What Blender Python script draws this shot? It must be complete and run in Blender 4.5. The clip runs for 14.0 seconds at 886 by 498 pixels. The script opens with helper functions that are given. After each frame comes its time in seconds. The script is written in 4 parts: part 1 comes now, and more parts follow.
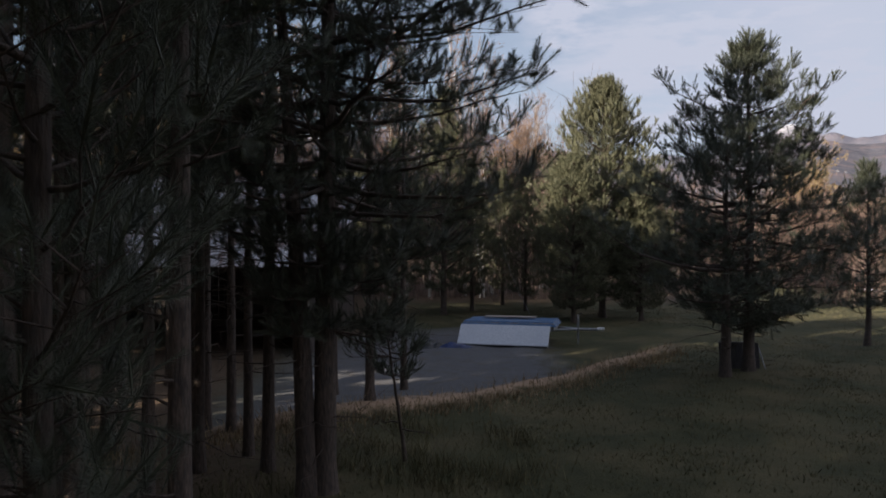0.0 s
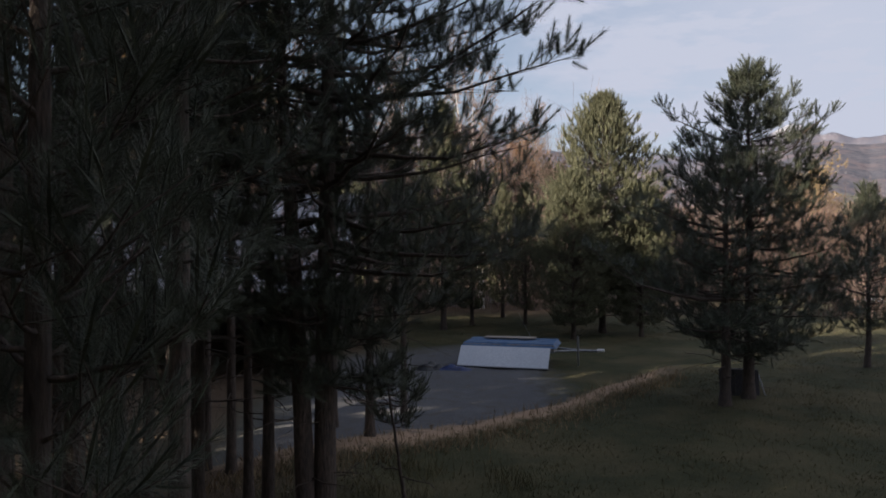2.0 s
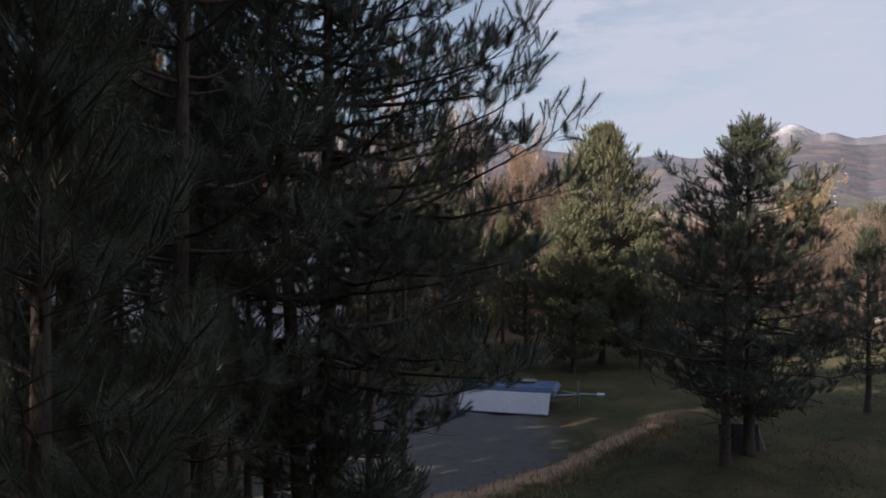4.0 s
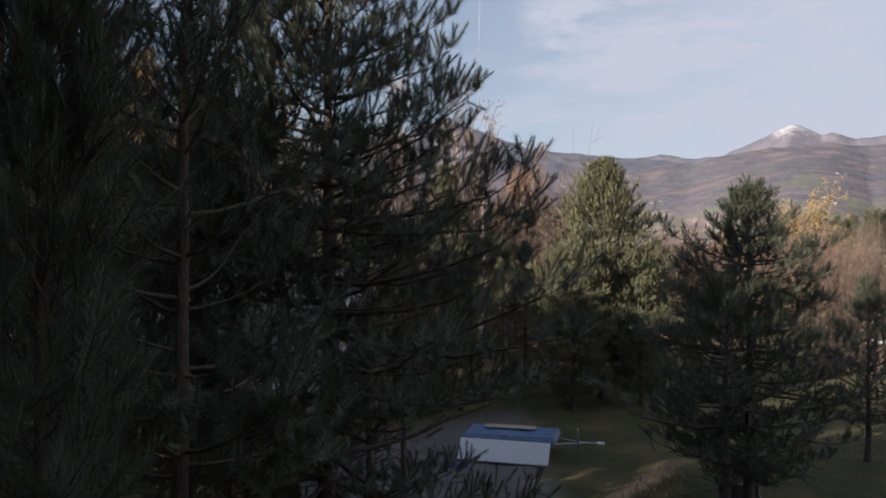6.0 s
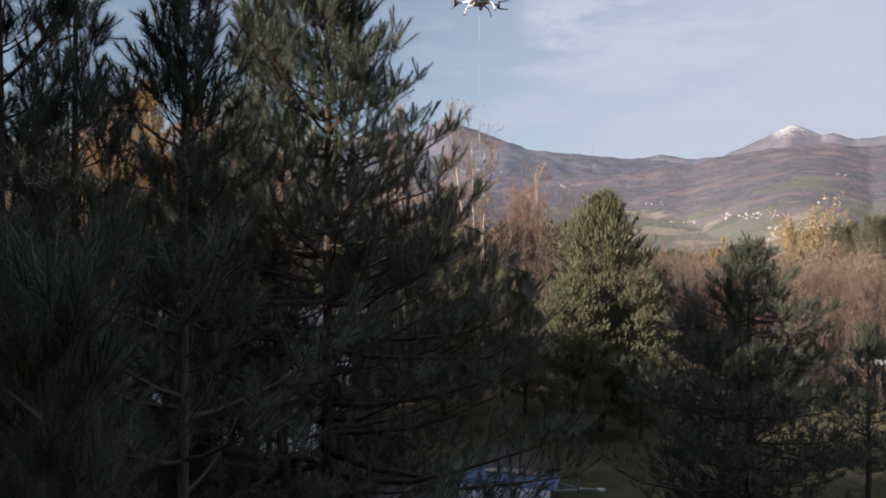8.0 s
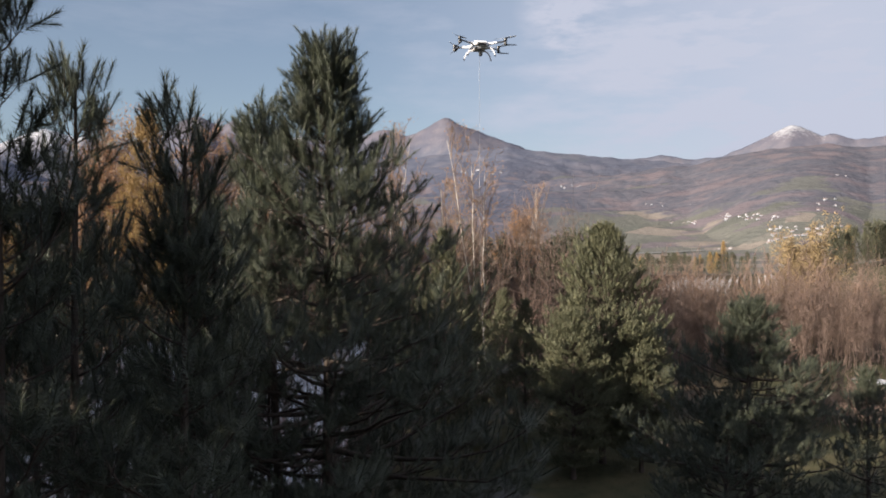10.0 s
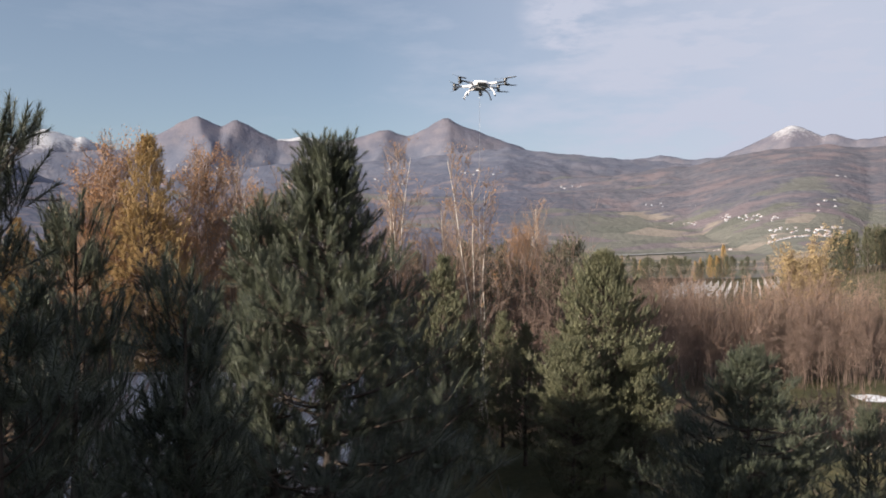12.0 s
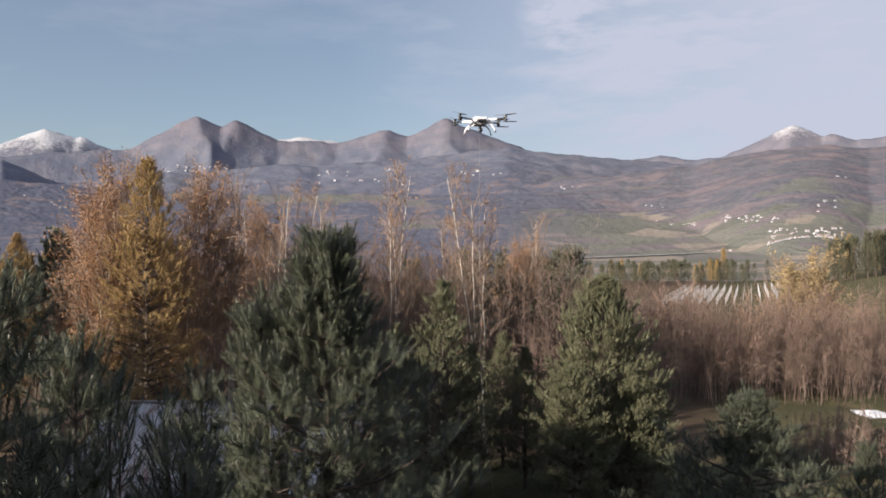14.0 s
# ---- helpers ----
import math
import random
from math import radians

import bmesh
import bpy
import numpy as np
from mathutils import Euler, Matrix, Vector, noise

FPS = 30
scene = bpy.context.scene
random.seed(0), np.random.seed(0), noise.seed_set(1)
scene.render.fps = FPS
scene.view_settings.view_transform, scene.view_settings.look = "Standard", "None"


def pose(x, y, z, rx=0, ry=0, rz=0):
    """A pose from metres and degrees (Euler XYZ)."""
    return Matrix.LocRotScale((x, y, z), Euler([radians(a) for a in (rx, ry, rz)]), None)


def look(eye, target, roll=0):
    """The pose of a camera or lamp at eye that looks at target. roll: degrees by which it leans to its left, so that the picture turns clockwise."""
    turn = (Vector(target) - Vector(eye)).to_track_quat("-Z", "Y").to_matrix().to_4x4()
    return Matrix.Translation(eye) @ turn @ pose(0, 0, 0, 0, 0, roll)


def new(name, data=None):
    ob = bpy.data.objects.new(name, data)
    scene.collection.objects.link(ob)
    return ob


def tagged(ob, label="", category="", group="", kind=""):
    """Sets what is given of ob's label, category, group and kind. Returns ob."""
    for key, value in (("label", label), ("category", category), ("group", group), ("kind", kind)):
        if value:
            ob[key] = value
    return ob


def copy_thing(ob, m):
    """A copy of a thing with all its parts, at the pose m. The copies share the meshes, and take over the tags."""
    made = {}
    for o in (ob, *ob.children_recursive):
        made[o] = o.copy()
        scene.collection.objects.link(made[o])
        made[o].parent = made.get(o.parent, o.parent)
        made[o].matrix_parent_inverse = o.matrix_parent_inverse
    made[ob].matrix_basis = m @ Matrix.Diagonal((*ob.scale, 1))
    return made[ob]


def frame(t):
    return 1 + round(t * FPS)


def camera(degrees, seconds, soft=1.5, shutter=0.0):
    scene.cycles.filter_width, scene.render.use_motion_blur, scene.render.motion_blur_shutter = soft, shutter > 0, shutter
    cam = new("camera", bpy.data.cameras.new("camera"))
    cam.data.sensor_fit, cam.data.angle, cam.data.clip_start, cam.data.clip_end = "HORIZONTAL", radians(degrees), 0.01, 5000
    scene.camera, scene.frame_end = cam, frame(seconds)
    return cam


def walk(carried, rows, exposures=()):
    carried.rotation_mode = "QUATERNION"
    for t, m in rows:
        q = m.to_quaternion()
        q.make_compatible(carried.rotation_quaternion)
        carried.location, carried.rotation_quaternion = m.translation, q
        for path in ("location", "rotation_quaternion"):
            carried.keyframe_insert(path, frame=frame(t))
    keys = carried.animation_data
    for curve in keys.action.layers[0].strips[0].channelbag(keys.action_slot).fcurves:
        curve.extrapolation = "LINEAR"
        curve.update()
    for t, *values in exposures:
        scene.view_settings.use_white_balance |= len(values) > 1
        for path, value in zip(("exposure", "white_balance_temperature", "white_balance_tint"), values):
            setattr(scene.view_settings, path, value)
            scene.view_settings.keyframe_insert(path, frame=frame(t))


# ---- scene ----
# ---- camera: a straight climb with a fixed view ----
EYE, CLIMB = 3.25, 9.5
cam = camera(57.8, 14.0, soft=1.85)
RISE = [(0.0, 0.0), (0.5, 10), (1.0, 21.5), (1.5, 34), (2.0, 49.5), (2.5, 68.5), (3.0, 93), (5.5, 238), (6.0, 263), (6.5, 289), (7.0, 315),
        (7.5, 342), (8.0, 369), (8.5, 396), (9.0, 422), (11.5, 540), (12.0, 561), (12.5, 582), (13.0, 603), (13.5, 622.5), (14.0, 642)]
walk(cam, [(t, pose(0, 0, EYE + CLIMB * s / 642, 90, 0, 0)) for t, s in RISE])

# ---- light: low autumn sun from behind and to one side, thin cloud ----
SUN_AZ, SUN_EL = radians(235), radians(19)
TO_SUN = Vector((math.sin(SUN_AZ) * math.cos(SUN_EL), math.cos(SUN_AZ) * math.cos(SUN_EL), math.sin(SUN_EL)))
scene.view_settings.exposure = 1.15


def links(tree, *pairs):
    for a, b in pairs:
        tree.links.new(a, b)


def make_world():
    w = bpy.data.worlds.new("sky")
    scene.world = w
    w.use_nodes = True
    t = w.node_tree
    n = t.nodes
    n.clear()
    out, bg, sky = n.new("ShaderNodeOutputWorld"), n.new("ShaderNodeBackground"), n.new("ShaderNodeTexSky")
    sky.sky_type, sky.sun_disc, sky.sun_elevation, sky.sun_rotation = "NISHITA", False, SUN_EL, SUN_AZ
    sky.altitude, sky.air_density, sky.dust_density, sky.ozone_density = 600, 1.0, 1.2, 1.3
    bg.inputs["Strength"].default_value = SKY
    co, sep = n.new("ShaderNodeTexCoord"), n.new("ShaderNodeSeparateXYZ")
    mp = n.new("ShaderNodeMapping")
    mp.inputs["Scale"].default_value = (2.2, 2.2, 9.0)
    mp.inputs["Rotation"].default_value = (0, radians(-14), 0)
    cloud = n.new("ShaderNodeTexNoise")
    cloud.inputs["Scale"].default_value, cloud.inputs["Detail"].default_value, cloud.inputs["Roughness"].default_value = 2.2, 7, 0.6
    ramp = n.new("ShaderNodeMapRange")
    ramp.inputs["From Min"].default_value, ramp.inputs["From Max"].default_value = 0.5, 0.7
    side = n.new("ShaderNodeMapRange")
    side.inputs["From Min"].default_value, side.inputs["From Max"].default_value = -0.12, 0.4
    side.inputs["To Min"].default_value, side.inputs["To Max"].default_value = 0.2, 0.92
    add, mul = n.new("ShaderNodeMath"), n.new("ShaderNodeMath")
    mul.operation, add.operation, add.use_clamp = "MULTIPLY", "ADD", True
    mul.inputs[1].default_value = 0.75
    s2 = n.new("ShaderNodeMath")
    s2.operation = "MULTIPLY"
    # two small torn wisps where the thin cloud begins
    last = add.outputs[0]
    fine = n.new("ShaderNodeTexNoise")
    fine.inputs["Scale"].default_value, fine.inputs["Detail"].default_value, fine.inputs["Roughness"].default_value = 11, 8, 0.62
    stretch = n.new("ShaderNodeMapping")
    stretch.inputs["Scale"].default_value, stretch.inputs["Rotation"].default_value = (1, 1, 3.2), (0, radians(-12), 0)
    torn = n.new("ShaderNodeMapRange")
    torn.inputs["From Min"].default_value, torn.inputs["From Max"].default_value = 0.42, 0.72
    links(t, (co.outputs["Generated"], stretch.inputs["Vector"]), (stretch.outputs["Vector"], fine.inputs["Vector"]), (fine.outputs["Fac"], torn.inputs["Value"]))
    for spot, size, strength in (((0.146, 0.949, 0.281), 0.065, 1.3), ((0.132, 0.962, 0.236), 0.055, 0.5), ((0.33, 0.91, 0.25), 0.2, 0.12)):
        far_off, ring, veil, total = n.new("ShaderNodeVectorMath"), n.new("ShaderNodeMapRange"), n.new("ShaderNodeMath"), n.new("ShaderNodeMath")
        far_off.operation, veil.operation, total.operation, total.use_clamp = "DISTANCE", "MULTIPLY", "ADD", True
        far_off.inputs[1].default_value = spot
        ring.inputs["From Min"].default_value, ring.inputs["From Max"].default_value, ring.inputs["To Min"].default_value, ring.inputs["To Max"].default_value = 0.0, size, strength, 0.0
        links(t, (co.outputs["Generated"], far_off.inputs[0]), (far_off.outputs["Value"], ring.inputs["Value"]), (ring.outputs["Result"], veil.inputs[0]), (torn.outputs["Result"], veil.inputs[1]), (last, total.inputs[0]), (veil.outputs[0], total.inputs[1]))
        last = total.outputs[0]
    mix = n.new("ShaderNodeMix")
    mix.data_type = "RGBA"
    mix.inputs["B"].default_value = CLOUD
    links(t, (co.outputs["Generated"], mp.inputs["Vector"]), (mp.outputs["Vector"], cloud.inputs["Vector"]), (co.outputs["Generated"], sep.inputs[0]),
          (sep.outputs["X"], side.inputs["Value"]), (cloud.outputs["Fac"], ramp.inputs["Value"]), (ramp.outputs["Result"], s2.inputs[0]), (side.outputs["Result"], s2.inputs[1]),
          (s2.outputs[0], mul.inputs[0]), (mul.outputs[0], add.inputs[0]), (side.outputs["Result"], add.inputs[1]), (last, mix.inputs["Factor"]),
          (sky.outputs["Color"], mix.inputs["A"]), (mix.outputs["Result"], bg.inputs["Color"]), (bg.outputs[0], out.inputs["Surface"]))


SKY, CLOUD = 0.052, (4.9, 5.2, 6.3, 1)
make_world()
sun = new("sun", bpy.data.lights.new("sun", "SUN"))
sun.data.energy, sun.data.angle, sun.data.color = 5.0, radians(0.6), (1.0, 0.88, 0.75)
sun.matrix_world = look((0, 0, 40), Vector((0, 0, 40)) - TO_SUN)


# ---- materials ----
def material(name, colours, scales=(3.0, 30.0), rough=0.8, metal=0.0, bump=0.2, bump_scale=60.0, island=0.0, stretch=(1, 1, 1), spread=(0.35, 0.65), sheen=0.0, through_light=0.0, spec=0.35):
    """Two scales of noise between three colours, with fine relief."""
    m = bpy.data.materials.new(name)
    m.use_nodes = True
    t, n = m.node_tree, m.node_tree.nodes
    b = n["Principled BSDF"]
    b.inputs["Roughness"].default_value, b.inputs["Metallic"].default_value = rough, metal
    b.inputs["Specular IOR Level"].default_value = spec
    geo, mp = n.new("ShaderNodeNewGeometry"), n.new("ShaderNodeMapping")
    mp.inputs["Scale"].default_value = stretch
    t.links.new(geo.outputs["Position"], mp.inputs["Vector"])
    mix = []
    for k, s in enumerate(scales):
        noise_node, rng = n.new("ShaderNodeTexNoise"), n.new("ShaderNodeMapRange")
        noise_node.inputs["Scale"].default_value, noise_node.inputs["Detail"].default_value = s, 5
        rng.inputs["From Min"].default_value, rng.inputs["From Max"].default_value = spread
        x = n.new("ShaderNodeMix")
        x.data_type = "RGBA"
        links(t, (mp.outputs["Vector"], noise_node.inputs["Vector"]), (noise_node.outputs["Fac"], rng.inputs["Value"]), (rng.outputs["Result"], x.inputs["Factor"]))
        mix.append(x)
    a, c = mix
    a.inputs["A"].default_value, a.inputs["B"].default_value = (*colours[0], 1), (*colours[1], 1)
    c.inputs["B"].default_value = (*colours[2], 1)
    links(t, (a.outputs["Result"], c.inputs["A"]))
    res = c.outputs["Result"]
    if island:
        hsv, rng = n.new("ShaderNodeHueSaturation"), n.new("ShaderNodeMapRange")
        rng.inputs["To Min"].default_value, rng.inputs["To Max"].default_value = 1 - island, 1 + island
        links(t, (geo.outputs["Random Per Island"], rng.inputs["Value"]), (rng.outputs["Result"], hsv.inputs["Value"]), (res, hsv.inputs["Color"]))
        res = hsv.outputs["Color"]
    links(t, (res, b.inputs["Base Color"]))
    if bump:
        bn, nn = n.new("ShaderNodeBump"), n.new("ShaderNodeTexNoise")
        nn.inputs["Scale"].default_value, nn.inputs["Detail"].default_value = bump_scale, 6
        bn.inputs["Strength"].default_value, bn.inputs["Distance"].default_value = bump, 1.0 / bump_scale
        links(t, (mp.outputs["Vector"], nn.inputs["Vector"]), (nn.outputs["Fac"], bn.inputs["Height"]), (bn.outputs["Normal"], b.inputs["Normal"]))
    if through_light:
        tr, ms, outn = n.new("ShaderNodeBsdfTranslucent"), n.new("ShaderNodeMixShader"), n["Material Output"]
        ms.inputs[0].default_value = through_light
        links(t, (res, tr.inputs["Color"]), (b.outputs[0], ms.inputs[1]), (tr.outputs[0], ms.inputs[2]), (ms.outputs[0], outn.inputs["Surface"]))
    return m


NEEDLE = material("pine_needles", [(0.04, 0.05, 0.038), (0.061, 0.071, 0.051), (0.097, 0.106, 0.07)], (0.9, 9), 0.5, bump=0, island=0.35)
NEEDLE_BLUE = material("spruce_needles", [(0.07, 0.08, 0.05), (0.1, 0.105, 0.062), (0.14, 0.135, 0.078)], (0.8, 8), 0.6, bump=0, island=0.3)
NEEDLE_FAR = material("distant_needles", [(0.04, 0.05, 0.035), (0.06, 0.065, 0.04), (0.09, 0.085, 0.05)], (0.3, 3), 0.7, bump=0, island=0.3)
LARCH = material("larch_needles", [(0.28, 0.19, 0.075), (0.33, 0.22, 0.085), (0.25, 0.165, 0.075)], (0.5, 5), 0.7, bump=0, island=0.3)
ORANGE = material("birch_leaves", [(0.31, 0.17, 0.08), (0.36, 0.2, 0.095), (0.26, 0.145, 0.08)], (0.5, 6), 0.7, bump=0, island=0.3)
YELLOW = material("willow_leaves", [(0.27, 0.2, 0.1), (0.32, 0.24, 0.115), (0.24, 0.175, 0.1)], (0.5, 6), 0.7, bump=0, island=0.3)
BARK = material("pine_bark", [(0.09, 0.068, 0.055), (0.14, 0.105, 0.085), (0.055, 0.045, 0.04)], (4, 35), 0.95, bump=0.9, bump_scale=30, stretch=(1, 1, 0.25))
TWIG = material("twigs", [(0.24, 0.185, 0.15), (0.32, 0.245, 0.2), (0.18, 0.135, 0.115)], (2, 20), 0.9, bump=0, island=0.3)
BRUSH = material("brushwood", [(0.22, 0.155, 0.125), (0.29, 0.205, 0.165), (0.165, 0.12, 0.1)], (0.25, 2), 0.9, bump=0, island=0.35)
PALE_BARK = material("birch_bark", [(0.6, 0.56, 0.5), (0.7, 0.66, 0.6), (0.25, 0.22, 0.2)], (2, 8), 0.85, bump=0.2, stretch=(1, 1, 3), spread=(0.5, 0.7))


# ---- mesh helpers ----
def mesh_of(name, verts, faces, mat):
    """A mesh from an array of vertices and an array (or list) of faces."""
    me = bpy.data.meshes.new(name)
    if isinstance(faces, np.ndarray):
        k = faces.shape[1]
        me.vertices.add(len(verts))
        me.vertices.foreach_set("co", np.asarray(verts, np.float32).ravel())
        me.loops.add(faces.size)
        me.loops.foreach_set("vertex_index", faces.astype(np.int32).ravel())
        me.polygons.add(len(faces))
        me.polygons.foreach_set("loop_start", np.arange(0, faces.size, k, dtype=np.int32))
        me.update(calc_edges=True)
    else:
        me.from_pydata([tuple(v) for v in verts], [], faces)
    if mat:
        me.materials.append(mat)
    return me


def part(name, me, parent, label=""):
    """Links a mesh (or a bmesh with its material) as one part under a thing."""
    if isinstance(me, tuple):
        bm, mat = me
        me = bpy.data.meshes.new(name)
        bm.to_mesh(me)
        bm.free()
        me.materials.append(mat)
    ob = new(name, me)
    ob.parent = parent
    return tagged(ob, label)


def empty(name, m=None):
    ob = new(name)
    ob.empty_display_size = 0.2
    if m:
        ob.matrix_basis = m
    return ob


def box(bm, x, y, z, sx, sy, sz, m=None, bevel=0.0):
    """Adds a box centred at x, y, z."""
    g = bmesh.ops.create_cube(bm, size=1, matrix=(m or Matrix()) @ Matrix.Translation((x, y, z)) @ Matrix.Diagonal((sx, sy, sz, 1)))
    if bevel:
        edges = {e for v in g["verts"] for e in v.link_edges}
        bmesh.ops.bevel(bm, geom=list(edges), offset=bevel, segments=2, affect="EDGES", profile=0.5)
    return bm


def rod(bm, a, b, r1, r2=None, sides=8):
    """Adds a tapered rod from a to b."""
    a, b = Vector(a), Vector(b)
    q = (b - a).to_track_quat("Z", "Y").to_matrix().to_4x4()
    bmesh.ops.create_cone(bm, cap_ends=True, segments=sides, radius1=r1, radius2=r1 if r2 is None else r2, depth=(b - a).length, matrix=Matrix.Translation((a + b) / 2) @ q)
    return bm


class Tubes:
    """Tapered tubes along lines of points, gathered into one mesh."""

    def __init__(self):
        self.v, self.f, self.count = [], [], 0

    def add(self, pts, r0, r1, sides=5):
        pts = np.asarray(pts, float)
        n = len(pts)
        d = np.gradient(pts, axis=0)
        d /= np.linalg.norm(d, axis=1)[:, None] + 1e-9
        ref = np.array((0.31, 0.17, 0.93)) if abs(d[0, 2]) < 0.8 else np.array((0.95, 0.2, 0.1))
        u = np.cross(d, ref)
        u /= np.linalg.norm(u, axis=1)[:, None] + 1e-9
        w = np.cross(d, u)
        r = np.linspace(r0, r1, n)[:, None, None]
        a = np.linspace(0, 2 * math.pi, sides, endpoint=False)
        ring = pts[:, None] + r * (np.cos(a)[None, :, None] * u[:, None] + np.sin(a)[None, :, None] * w[:, None])
        i = np.arange(n - 1)[:, None] * sides
        j = np.arange(sides)[None]
        k = (j + 1) % sides
        self.f.append((np.stack([i + j, i + k, i + sides + k, i + sides + j], -1).reshape(-1, 4)) + self.count)
        self.v.append(ring.reshape(-1, 3))
        self.count += n * sides

    def mesh(self, name, mat):
        me = mesh_of(name, np.concatenate(self.v), np.concatenate(self.f), mat)
        me.polygons.foreach_set("use_smooth", np.ones(len(me.polygons), bool))
        return me


def shoot_template(rng, needles, width, reach=0.34, open_angle=48, thick=0.12):
    """One shoot of unit length along z: thin needles set round an axis, like a bottle brush."""
    s = np.linspace(0.05, 0.97, needles)
    a = np.arange(needles) * 2.39996 + rng.uniform(0, 6)
    ang = np.radians(open_angle * (1.05 - 0.75 * s ** 2) + rng.uniform(-9, 9, needles))
    d = np.stack([np.sin(ang) * np.cos(a), np.sin(ang) * np.sin(a), np.cos(ang)], -1)
    side = np.stack([-np.sin(a), np.cos(a), 0 * a], -1)
    base = np.stack([0 * s, 0 * s, s], -1)
    ln = reach * rng.uniform(0.75, 1.15, needles)[:, None]
    v = np.stack([base - side * width / 2, base + side * width / 2, base + d * ln], 1)
    core = []
    for q in range(3):
        b0, b1 = [np.array((thick * math.cos(k * 2.094), thick * math.sin(k * 2.094), 0.45)) for k in (q, q + 1)]
        core += [np.stack([np.zeros(3), b1, b0]), np.stack([b0, b1, np.array((0, 0, 1.0))])]
    return np.concatenate([v.reshape(-1, 3), np.concatenate(core)])


def spread_shoots(rng, pos, way, size, needles=20, width=0.06, reach=0.34, open_angle=48, thick=0.12):
    """All shoots of a crown: arrays of places, directions and lengths to one soup of needles."""
    pos, way, size = np.asarray(pos), np.asarray(way), np.asarray(size)
    way = way / (np.linalg.norm(way, axis=1)[:, None] + 1e-9)
    ref = rng.normal(size=way.shape)
    u = np.cross(way, ref)
    u /= np.linalg.norm(u, axis=1)[:, None] + 1e-9
    w = np.cross(way, u)
    rot = np.stack([u, w, way], -1) * size[:, None, None]
    out = []
    kinds = rng.integers(0, 4, len(pos))
    for k in range(4):
        t = shoot_template(rng, needles, width, reach, open_angle, thick)
        sel = kinds == k
        out.append((np.einsum("nij,vj->nvi", rot[sel], t) + pos[sel][:, None]).reshape(-1, 3))
    v = np.concatenate(out)
    return v, np.arange(len(v)).reshape(-1, 3)


def unit(v):
    return v / (np.linalg.norm(v) + 1e-9)


UP = np.array((0.0, 0.0, 1.0))


